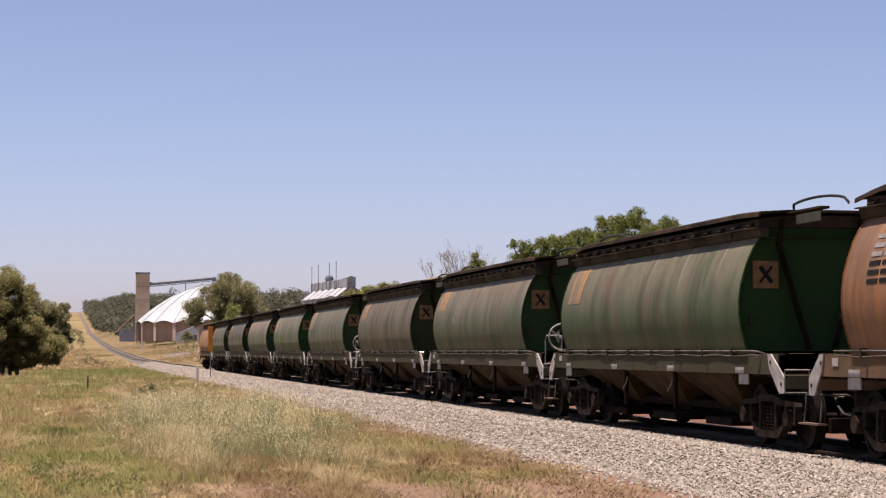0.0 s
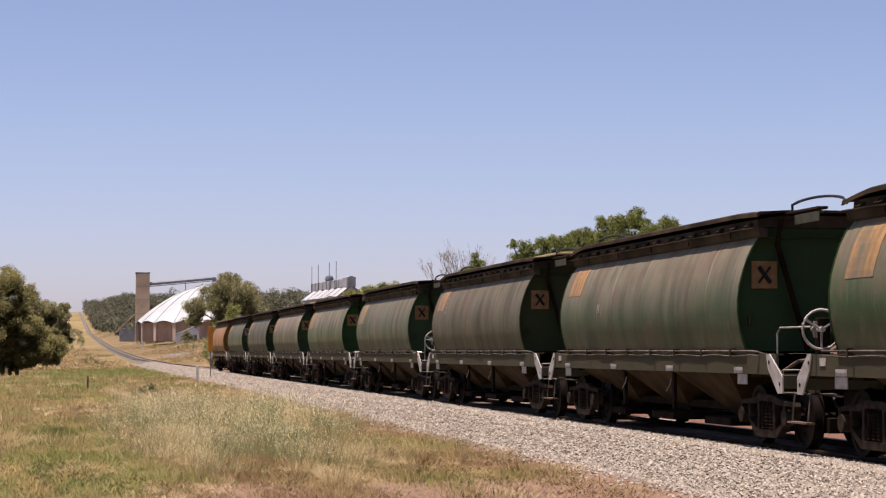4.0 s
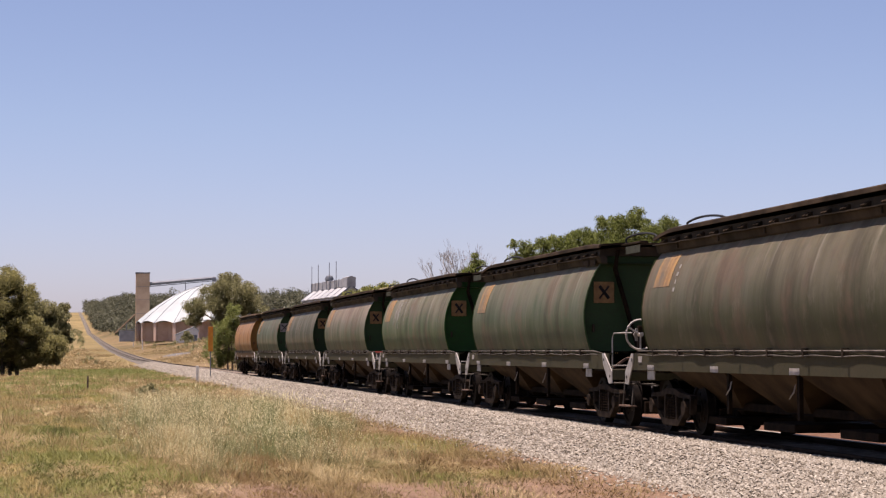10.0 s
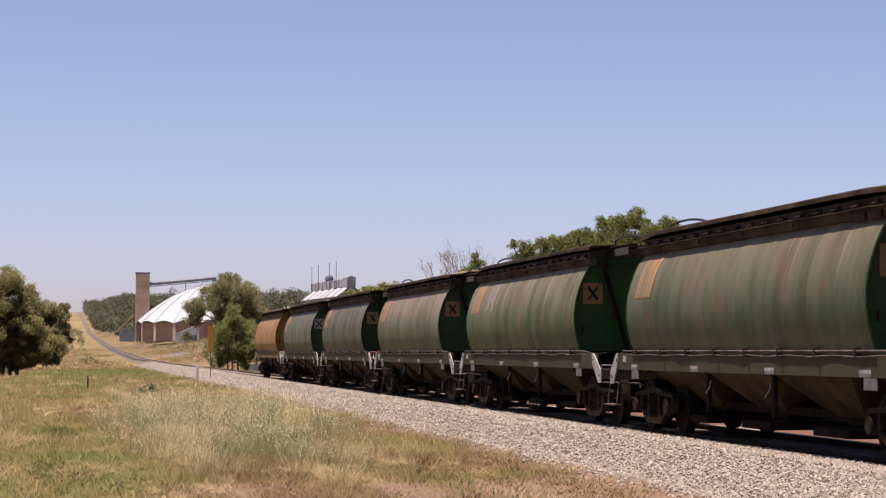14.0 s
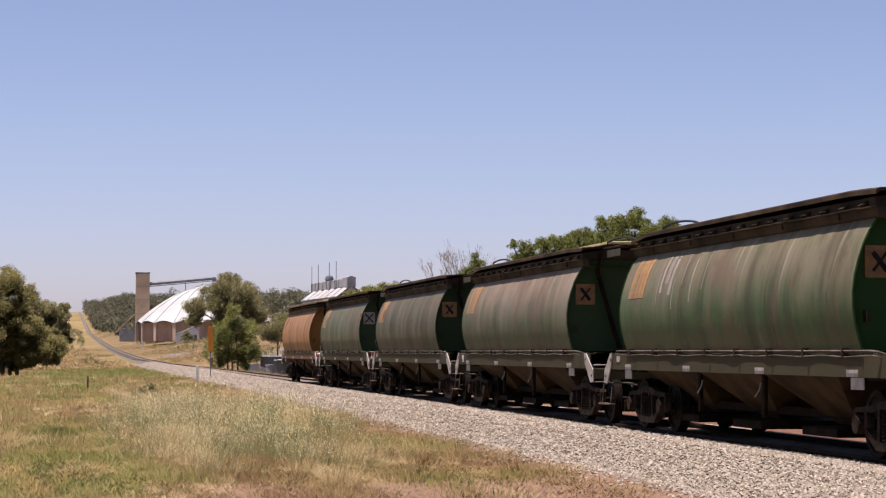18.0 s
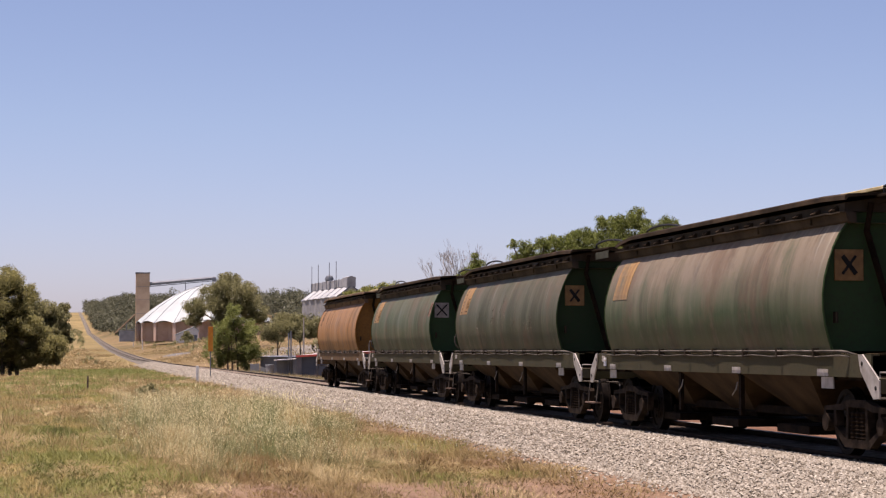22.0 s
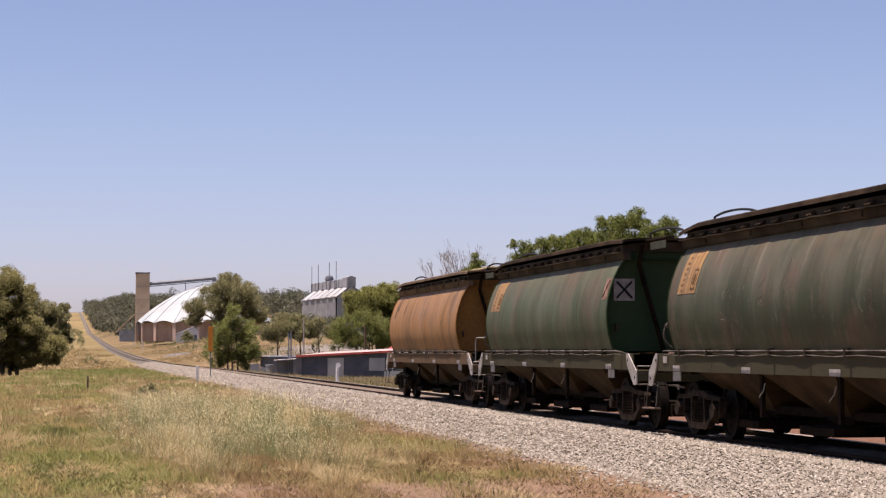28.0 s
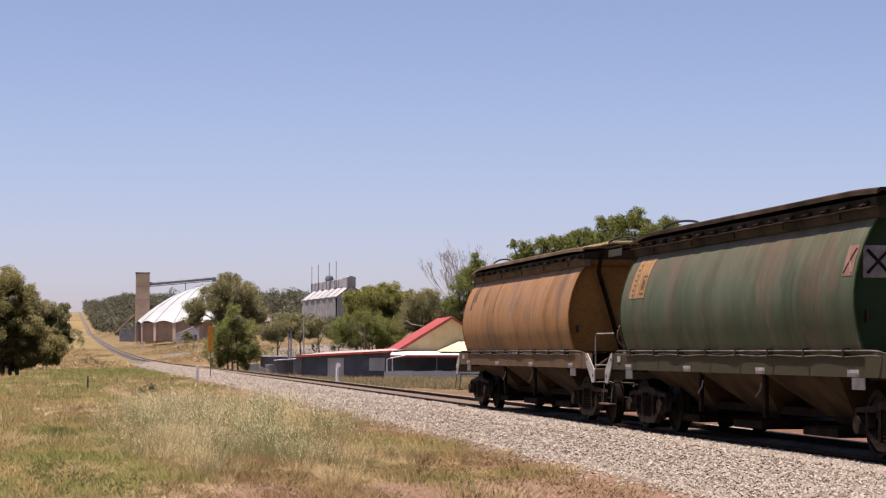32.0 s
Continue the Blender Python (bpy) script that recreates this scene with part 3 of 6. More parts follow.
def build_wagon(tint, sill_tint, brake):
    w = thing("grain_wagon", pose(0, 0, 0), "weathered grain hopper wagon", "hopper wagon", "wagons of the train")
    wagon_body(w, tint)
    for s in (-1, 1):
        end_sheet(w, s, tint)
        end_lip(w, s, tint)
        # raking end strut and the vertical stanchion under the roof
        for side in (-1, 1):
            bm = bmesh.new()
            tube(bm, [(side * 0.62, s * (HALF + 0.05), 3.40), (side * 0.66, s * (HALF - 0.02), 3.02), (side * 0.20, s * (HALF + 0.02), 1.42)], 0.045, 6)
            part("end_strut", bm, BOGIE, w)
    # stained cant rail with its flanges, cover flap brackets and roof
    for side in (-1, 1):
        bm = bmesh.new()
        pr = [(side * 0.86, 3.12), (side * 0.945, 3.12), (side * 0.98, 3.145), (side * 1.015, 3.26), (side * 0.86, 3.26)]
        prism(bm, pr, "y", -HALF - 0.12, HALF + 0.12)
        part("cant_rail", bm, SOOT, w, "sooty cant rail")
        bm = bmesh.new()
        wave = random.Random(8)
        rows = []
        for i in range(58):
            y, dz, dx = -HALF - 0.1 + (2 * HALF + 0.2) * i / 57, wave.uniform(-0.002, 0.012), wave.uniform(-0.010, 0.008)
            rows.append([bm.verts.new(p) for p in ((side * 0.90, y, 3.285), (side * (1.08 + dx), y, 3.268 + dz), (side * (1.08 + dx), y, 3.25 + dz), (side * 0.90, y, 3.262))])
        for a, b in zip(rows, rows[1:]):
            for j in range(4):
                bm.faces.new((a[j], a[(j + 1) % 4], b[(j + 1) % 4], b[j]))
        bm.faces.new(rows[0][::-1])
        bm.faces.new(rows[-1])
        part("flange", bm, SOOT, w, "dusty buckled flange along the cant rail")
        for i in range(5):
            bm = bmesh.new()
            y = -HALF + 1.2 + i * (2 * HALF - 2.4) / 4
            box(bm, side * 1.012 - 0.012, side * 1.012 + 0.012, y - 0.02, y + 0.02, 3.16, 3.25)
            part("rib", bm, SOOT, w)
        for i in range(16):
            bm = bmesh.new()
            y = -HALF + 0.35 + i * (2 * HALF - 0.7) / 15
            for q in (-0.085, -0.03, 0.03, 0.085):
                lug = wave.uniform(0.0, 0.02)
                pts = [(side * 0.90, 3.287), (side * (1.03 + lug), 3.287), (side * (1.04 + lug), 3.305), (side * 0.985, 3.345 + lug), (side * 0.90, 3.37)]
                prism(bm, pts, "y", y + q - 0.018, y + q + 0.018)
            part("roof_bracket", bm, ROOF_STEEL, w, "sooty hinge of the roof cover")
    for side in (-1, 1):
        bm = bmesh.new()
        pr = [(side * 0.02, 3.565), (side * 0.55, 3.56), (side * 0.99, 3.535), (side * 1.04, 3.51), (side * 1.05, 3.45), (side * 1.03, 3.448), (side * 0.99, 3.49), (side * 0.55, 3.525), (side * 0.02, 3.53)]
        rows = []
        for i in range(27):
            y = (HALF + 0.18) * (i - 13) / 13
            sink = (0.10 if y > 0 else 0.03) * max(0.0, (abs(y) - HALF + 0.9) / 1.08) ** 1.4
            rows.append([bm.verts.new((x, y, z - sink)) for x, z in pr])
        for a, b in zip(rows, rows[1:]):
            for j in range(len(pr)):
                bm.faces.new((a[j], a[(j + 1) % len(pr)], b[(j + 1) % len(pr)], b[j]))
        bm.faces.new(rows[0][::-1])
        bm.faces.new(rows[-1])
        part("roof_panel", bm, ROOF_STEEL, w, "rust-stained roof sheet with a folded edge")
    bm = bmesh.new()
    prism(bm, [(-0.96, 3.28), (0.96, 3.28), (0.96, 3.40), (0.55, 3.46), (-0.55, 3.46), (-0.96, 3.40)], "y", -HALF + 0.04, HALF - 0.04)
    part("roof_box", bm, SOOT, w)
    for s in (-1, 1):
        bm = bmesh.new()
        far = HALF + (1.5 if s < 0 else 0.6)
        box(bm, -0.58, -0.42, min(s * (HALF + 0.1), s * far), max(s * (HALF + 0.1), s * far), 3.46, 3.50)
        bevelled(bm, 0.006)
        part("end_walkway", bm, ROOF_STEEL, w, "rusty end walkway plank")
        if s < 0:
            bm = bmesh.new()
            box(bm, -0.66, -0.645, -HALF - 1.75, -HALF - 0.75, 3.27, 3.41)
            bevelled(bm, 0.003)
            part("step_panel", bm, SHEET_GREY_GREEN, w, "grey-green perforated step panel")
        for x in (-0.5,):
            bm = bmesh.new()
            tube(bm, [(x, s * (far - 0.1), 3.46), (x * 0.95, s * (HALF - 0.12), 3.38)], 0.014, 6)
            part("walkway_bracket", bm, SOOT, w)
    for lo, reach, foot, top in ((-HALF - 0.22, -2.2, 3.46, 3.66), (HALF - 0.12, -2.3, 3.51, 3.73)):
        bm = bmesh.new()
        x = -0.5
        pts = [(x, lo, foot)]
        for q in range(15):
            a = q / 14
            pts.append((x, lo + reach * a, foot + 0.03 + (top - foot - 0.03) * math.sin(math.pi * min(1, 0.12 + a * 0.88)) ** 0.4 * (1 - 0.15 * a)))
        pts.append((x, lo + reach, foot if lo < 0 else 3.54))
        tube(bm, pts, 0.021, 8)
        part("grab_hoop", bm, HOSE, w, "dark bent grab rail on the roof")
    for y in (-1.9, 2.6):
        bm = bmesh.new()
        tube(bm, [(0.1, y, 3.5), (0.1, y, 3.72)], 0.018, 6)
        part("vent_pin", bm, SOOT, w)
    # side sills, pipes, reflectors and end platforms
    for side in (-1, 1):
        bm = bmesh.new()
        xo, xi = side * 1.165, side * 1.05
        pr = [(xo, 1.06), (xo, 1.36), (xi, 1.36), (xi, 1.34), (side * 1.14, 1.34), (side * 1.14, 1.08), (xi, 1.08), (xi, 1.06)]
        prism(bm, pr, "y", UNDER - 6.95, UNDER + 6.95)
        ob = part("side_sill", bm, SILL_PAINT, w, "dusty channel sill")
        ob.color = sill_tint
        bm = bmesh.new()
        box(bm, min(side * 1.05, side * 1.19), max(side * 1.05, side * 1.19), -HALF - 0.02, HALF + 0.02, 1.362, 1.40)
        ob = part("sill_plate", bm, SILL_PAINT, w)
        ob.color = sill_tint
        for k, (z, r, sag) in enumerate(((1.402, 0.015, 0.0), (1.345, 0.010, 0.022))):
            bm = bmesh.new()
            pts = [(side * 1.245, -HALF - 0.45 + i * (2 * HALF + 0.9) / 28, z - sag * math.sin(math.pi * i / 4) ** 2) for i in range(29)]
            pts = [(side * 1.02, -HALF - 0.68, z - 0.08), (side * 1.2, -HALF - 0.58, z - 0.01)] + pts
            tube(bm, pts, r, 6)
            part("pipe", bm, PIPE, w)
        for i in range(8):
            bm = bmesh.new()
            y = -HALF + 0.5 + i * (2 * HALF - 1.0) / 7
            box(bm, min(side * 1.166, side * 1.265), max(side * 1.166, side * 1.265), y - 0.03, y + 0.03, 1.32, 1.44)
            part("pipe_clip", bm, SOOT, w)
        for y in (-5.3, -1.65, 2.0, 5.6):
            bm = bmesh.new()
            box(bm, min(side * 1.167, side * 1.176), max(side * 1.167, side * 1.176), y - 0.2, y + 0.2, 1.065, 1.16)
            part("reflector", bm, REFLECTOR, w, "pale reflector plate")
        for y in (-5.4, 5.68):
            bm = bmesh.new()
            box(bm, min(side * 1.13, side * 1.145), max(side * 1.13, side * 1.145), y - 0.22, y + 0.22, 0.90, 1.055)
            part("step_plate", bm, GUSSET, w)
    for s in (-1, 1):
        y0 = s * 6.825 + UNDER
        for side in (-1, 1):
            bm = bmesh.new()
            back = 0.26 if s < 0 else 0.12
            pts = [(y0 - s * back, 1.36), (y0 - s * (back - 0.14), 1.36), (y0 + s * 0.44, 1.03), (y0 + s * 0.44, 0.80), (y0 + s * 0.24, 0.79), (y0 - s * (back - 0.08), 1.14)]
            prism(bm, pts, "x", min(side * 1.168, side * 1.19), max(side * 1.168, side * 1.19))
            part("end_gusset", bm, GUSSET, w, "pale grey cut-out end plate")
            bm = bmesh.new()
            for dy, z in ((0.06 - back * 0.7, 1.24), (0.33, 0.93)):
                bm = bmesh.new()
                tube(bm, [(side * 1.191, y0 + s * dy, z), (side * 1.197, y0 + s * dy, z)], 0.03, 10)
                part("gusset_hole", bm, BLACK, w)
        if s > 0:
            bm = bmesh.new()
            box(bm, -1.176, -1.1665, y0 - 0.62, y0 - 0.40, 1.20, 1.31)
            part("label_plate", bm, REFLECTOR, w, "small pale label plate")
        bm = bmesh.new()
        box(bm, -1.18, 1.18, min(y0 + s * 0.36, y0 + s * 0.44), max(y0 + s * 0.36, y0 + s * 0.44), 0.86, 1.06)
        bevelled(bm, 0.008)
        part("headstock", bm, SILL_PAINT, w).color = sill_tint
        if brake and s > 0:
            bm = bmesh.new()
            lathe(bm, [(-0.66, 0.05), (-0.63, 0.15), (-0.3, 0.16), (-0.28, 0.18), (-0.24, 0.18), (-0.22, 0.16), (0.2, 0.15), (0.22, 0.04)], True, 16, (-0.25, y0 + 0.05, 1.26))
            tube(bm, [(-0.95, y0 + 0.1, 1.08), (-0.92, y0 + 0.12, 1.34), (-0.7, y0 + 0.2, 1.46), (-0.45, y0 + 0.22, 1.40)], 0.03, 6)
            part("brake_cylinder", bm, RUST_BROWN, w, "dusty brown brake cylinder with a bent pipe", smooth=True)
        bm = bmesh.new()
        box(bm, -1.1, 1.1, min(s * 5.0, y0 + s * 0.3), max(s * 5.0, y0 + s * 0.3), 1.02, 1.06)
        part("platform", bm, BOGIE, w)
        for side in (-1, 1):
            bm = bmesh.new()
            tube(bm, [(side * 1.16, y0 + s * 0.40, 1.06), (side * 1.16, y0 + s * 0.40, 1.13), (side * 0.80, y0 + s * 0.42, 1.13), (side * 0.80, y0 + s * 0.42, 1.06)], 0.014, 6)
            part("grab_iron", bm, PALE, w)
            if s > 0:
                bm = bmesh.new()
                st = [(side * 1.12, y0 + 0.72, 0.80), (side * 1.16, y0 + 0.72, 0.40), (side * 1.16, y0 + 0.10, 0.40), (side * 1.12, y0 + 0.10, 0.80)]
                tube(bm, [(side * 1.12, y0 + 0.42, 0.80)] + st, 0.014, 6)
                part("foot_step", bm, PIPE, w, "dusty step stirrup")
                bm = bmesh.new()
                box(bm, min(side * 1.08, side * 1.22), max(side * 1.08, side * 1.22), y0 + 0.04, y0 + 0.78, 0.39, 0.415)
                part("step_tread", bm, RUST_BROWN, w)
        bm = bmesh.new()
        box(bm, -0.15, 0.15, min(y0 - s * 0.2, UNDER + s * 7.50), max(y0 - s * 0.2, UNDER + s * 7.50), 0.62, 0.84)
        bevelled(bm, 0.02)
        box(bm, -0.19, 0.19, min(UNDER + s * 7.44, UNDER + s * 7.66), max(UNDER + s * 7.44, UNDER + s * 7.66), 0.58, 0.87)
        part("coupler", bm, BOGIE, w, "grimy knuckle coupler, darkened for shade")
        bm = bmesh.new()
        hose = [(-0.35, UNDER + s * 7.05, 0.80), (-0.38, UNDER + s * 7.25, 0.62), (-0.36, UNDER + s * 7.45, 0.50), (-0.33, UNDER + s * 7.65, 0.48)]
        tube(bm, hose, 0.022, 6)
        part("brake_hose", bm, HOSE, w)
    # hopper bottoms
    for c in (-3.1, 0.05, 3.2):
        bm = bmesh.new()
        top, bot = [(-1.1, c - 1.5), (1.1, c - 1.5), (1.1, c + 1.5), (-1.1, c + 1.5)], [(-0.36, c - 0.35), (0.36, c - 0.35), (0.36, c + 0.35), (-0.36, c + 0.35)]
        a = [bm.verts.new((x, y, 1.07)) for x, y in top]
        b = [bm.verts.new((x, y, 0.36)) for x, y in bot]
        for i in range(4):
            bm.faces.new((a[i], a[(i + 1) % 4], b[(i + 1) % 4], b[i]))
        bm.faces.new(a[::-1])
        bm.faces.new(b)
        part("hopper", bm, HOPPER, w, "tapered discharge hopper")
        bm = bmesh.new()
        box(bm, -0.8, 0.8, c - 0.68, c + 0.68, 0.205, 0.33)
        bevelled(bm, 0.01)
        part("discharge_gate", bm, BOGIE, w)
    for y in (-1.55, 1.6):
        for x in (-1.05, 1.05):
            bm = bmesh.new()
            box(bm, x - 0.03, x + 0.03, y - 0.05, y + 0.05, 0.42, 1.07)
            part("cross_bearer", bm, BOGIE, w)
    for y in (-1.5, 1.35):
        bm = bmesh.new()
        tube(bm, [(-1.10, y, 0.93), (-1.12, y + 0.01, 0.82), (-1.14, y + 0.08, 0.76), (-1.12, y + 0.2, 0.72)], 0.010, 6)
        part("gate_handle", bm, PALE, w)
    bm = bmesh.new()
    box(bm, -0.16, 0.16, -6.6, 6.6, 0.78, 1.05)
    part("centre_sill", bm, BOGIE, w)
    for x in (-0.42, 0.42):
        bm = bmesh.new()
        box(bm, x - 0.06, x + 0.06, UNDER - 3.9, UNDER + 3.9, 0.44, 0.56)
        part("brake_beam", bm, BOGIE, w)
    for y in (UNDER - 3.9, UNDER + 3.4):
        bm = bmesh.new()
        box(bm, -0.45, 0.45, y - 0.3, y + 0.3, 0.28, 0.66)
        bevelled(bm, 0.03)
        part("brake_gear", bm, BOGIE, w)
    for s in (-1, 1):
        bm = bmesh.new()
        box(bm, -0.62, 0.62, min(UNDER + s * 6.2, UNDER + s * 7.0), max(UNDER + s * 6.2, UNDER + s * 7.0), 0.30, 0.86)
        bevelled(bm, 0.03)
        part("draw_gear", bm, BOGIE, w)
        bm = bmesh.new()
        tube(bm, [(-1.12, UNDER + s * 7.1, 0.80), (-0.7, UNDER + s * 7.18, 0.80), (-0.3, UNDER + s * 7.3, 0.74)], 0.016, 6)
        part("uncoupling_lever", bm, PIPE, w)
        bm = bmesh.new()
        box(bm, -1.12, -1.09, -0.06 + s * (HALF - 0.04), 0.06 + s * (HALF - 0.04), 1.78, 1.93)
        part("latch", bm, SOOT, w)
    for yb in (-6.2, 4.82):
        build_bogie(w, yb)
    return w


AXLE_GAP, WHEEL_R = 1.9, 0.445


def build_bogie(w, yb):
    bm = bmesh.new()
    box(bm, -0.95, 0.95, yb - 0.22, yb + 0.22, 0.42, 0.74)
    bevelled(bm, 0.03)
    bogie = part("bogie", bm, BOGIE, w, "grimy three-piece bogie, darkened for shade")
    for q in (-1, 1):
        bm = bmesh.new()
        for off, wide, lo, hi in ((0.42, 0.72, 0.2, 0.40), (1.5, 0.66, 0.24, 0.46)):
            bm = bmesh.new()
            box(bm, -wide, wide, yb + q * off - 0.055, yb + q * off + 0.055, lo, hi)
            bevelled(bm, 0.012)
            part("brake_beam", bm, BOGIE, bogie, "grimy brake beam between the wheels, darkened for shade")
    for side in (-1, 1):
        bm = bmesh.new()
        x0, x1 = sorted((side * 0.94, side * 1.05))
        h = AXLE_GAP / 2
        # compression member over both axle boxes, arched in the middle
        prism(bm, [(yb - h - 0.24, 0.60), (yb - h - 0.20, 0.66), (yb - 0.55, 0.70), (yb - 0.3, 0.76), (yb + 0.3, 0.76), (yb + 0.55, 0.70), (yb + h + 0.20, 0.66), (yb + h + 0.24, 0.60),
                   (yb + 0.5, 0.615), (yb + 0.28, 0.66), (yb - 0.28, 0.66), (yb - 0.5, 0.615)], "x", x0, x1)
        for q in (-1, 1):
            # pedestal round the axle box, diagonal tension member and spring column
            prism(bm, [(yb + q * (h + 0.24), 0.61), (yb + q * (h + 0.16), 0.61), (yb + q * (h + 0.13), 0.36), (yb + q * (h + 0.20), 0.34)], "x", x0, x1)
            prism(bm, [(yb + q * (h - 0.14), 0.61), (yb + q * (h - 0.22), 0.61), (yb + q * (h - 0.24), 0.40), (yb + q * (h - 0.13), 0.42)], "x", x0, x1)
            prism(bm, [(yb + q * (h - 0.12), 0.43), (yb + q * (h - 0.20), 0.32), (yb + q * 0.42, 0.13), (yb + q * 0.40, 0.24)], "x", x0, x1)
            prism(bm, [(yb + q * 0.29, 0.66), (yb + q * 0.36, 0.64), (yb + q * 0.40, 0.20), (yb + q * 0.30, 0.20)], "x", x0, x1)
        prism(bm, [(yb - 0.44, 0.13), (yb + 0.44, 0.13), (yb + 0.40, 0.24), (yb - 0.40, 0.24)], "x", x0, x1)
        # near frame takes the paler, sunlit copy, the far one the shade-dark copy
        part("side_frame", bm, BOGIE_PALE if side < 0 else BOGIE, bogie, "dusty cast side frame, near side coloured as sunlit")
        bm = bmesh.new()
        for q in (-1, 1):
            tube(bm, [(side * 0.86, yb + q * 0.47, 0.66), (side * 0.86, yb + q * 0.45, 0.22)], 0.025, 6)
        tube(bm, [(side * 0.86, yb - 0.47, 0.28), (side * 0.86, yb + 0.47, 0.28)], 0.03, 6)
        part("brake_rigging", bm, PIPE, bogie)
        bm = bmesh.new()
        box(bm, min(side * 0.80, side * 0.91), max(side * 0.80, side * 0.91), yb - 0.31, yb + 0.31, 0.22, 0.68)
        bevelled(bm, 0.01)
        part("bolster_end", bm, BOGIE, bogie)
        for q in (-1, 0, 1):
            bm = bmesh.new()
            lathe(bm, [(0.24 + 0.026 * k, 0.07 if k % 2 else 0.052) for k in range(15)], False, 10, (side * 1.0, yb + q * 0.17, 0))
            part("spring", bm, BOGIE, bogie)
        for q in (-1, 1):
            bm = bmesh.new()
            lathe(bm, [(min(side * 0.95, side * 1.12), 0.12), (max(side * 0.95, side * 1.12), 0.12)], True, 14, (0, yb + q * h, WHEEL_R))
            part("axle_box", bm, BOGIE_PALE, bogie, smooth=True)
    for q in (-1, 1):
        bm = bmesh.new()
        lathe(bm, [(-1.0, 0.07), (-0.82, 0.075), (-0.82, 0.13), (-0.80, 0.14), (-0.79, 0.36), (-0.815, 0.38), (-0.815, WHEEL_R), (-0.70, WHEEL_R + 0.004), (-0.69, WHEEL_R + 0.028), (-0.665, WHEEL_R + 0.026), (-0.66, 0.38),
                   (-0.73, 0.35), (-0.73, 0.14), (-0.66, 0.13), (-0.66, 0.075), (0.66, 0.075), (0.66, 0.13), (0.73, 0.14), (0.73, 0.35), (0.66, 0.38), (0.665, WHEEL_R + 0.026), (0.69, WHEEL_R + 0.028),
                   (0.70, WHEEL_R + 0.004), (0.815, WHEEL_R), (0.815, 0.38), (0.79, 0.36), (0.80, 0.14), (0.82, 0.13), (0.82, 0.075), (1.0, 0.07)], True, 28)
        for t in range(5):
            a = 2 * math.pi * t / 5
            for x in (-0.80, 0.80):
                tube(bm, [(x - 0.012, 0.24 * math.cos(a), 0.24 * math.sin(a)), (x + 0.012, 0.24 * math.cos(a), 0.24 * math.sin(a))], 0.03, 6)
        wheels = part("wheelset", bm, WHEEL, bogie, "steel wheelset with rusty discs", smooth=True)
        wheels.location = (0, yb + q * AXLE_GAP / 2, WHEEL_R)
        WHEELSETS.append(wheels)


WHEELSETS = []


def hand_brake(w, y, x0, paint):
    """Handwheel and its stand on the far platform."""
    bm = bmesh.new()
    ring = [(x0 + 0.27 * math.cos(a), y, 1.70 + 0.27 * math.sin(a)) for a in (2 * math.pi * i / 24 for i in range(25))]
    tube(bm, ring, 0.02, 6)
    for i in range(3):
        a = math.pi / 6 + i * 2 * math.pi / 3
        tube(bm, [(x0, y, 1.70), (x0 + 0.26 * math.cos(a), y, 1.70 + 0.26 * math.sin(a))], 0.018, 6)
    tube(bm, [(x0, y - 0.06, 1.70), (x0, y + 0.15, 1.70)], 0.04, 8)
    part("handwheel", bm, paint, w, "three-spoked brake handwheel")
    bm = bmesh.new()
    ring = [(0.13 if i % 2 else 0.155) for i in range(16)]
    prism(bm, [(x0 + 0.05 + r * math.cos(math.pi * i / 8), 1.70 + r * math.sin(math.pi * i / 8)) for i, r in enumerate(ring)], "y", y + 0.10, y + 0.15)
    part("brake_gear_wheel", bm, PALE, w, "pale toothed brake gear")
    bm = bmesh.new()
    box(bm, x0 - 0.02, x0 + 0.16, y + 0.08, y + 0.2, 1.06, 1.86)
    bevelled(bm, 0.01)
    part("brake_stand", bm, BOGIE, w)


def platform_rail(w):
    """Bent handrail round the long near platform."""
    bm = bmesh.new()
    x = -0.90
    tube(bm, [(x, -6.3, 1.06), (x, -6.3, 1.66), (x, -6.42, 1.745), (x, -7.70, 1.745)], 0.014, 6)
    part("handrail", bm, GUSSET, w)
    bm = bmesh.new()
    tube(bm, [(-0.95, -6.6, 1.08), (-0.8, -6.9, 1.25), (-0.6, -7.2, 1.30), (-0.45, -7.45, 1.10)], 0.03, 6)
    part("brake_pipe", bm, RUST_BROWN, w)


GREEN = (0.0216, 0.0612, 0.0252, 1)
SILL_GREEN, SILL_BROWN = (0.038, 0.044, 0.024, 1), (0.20, 0.115, 0.065, 1)
plain_wagon = build_wagon(GREEN, SILL_GREEN, False)
brake_wagon = build_wagon(GREEN, SILL_GREEN, True)
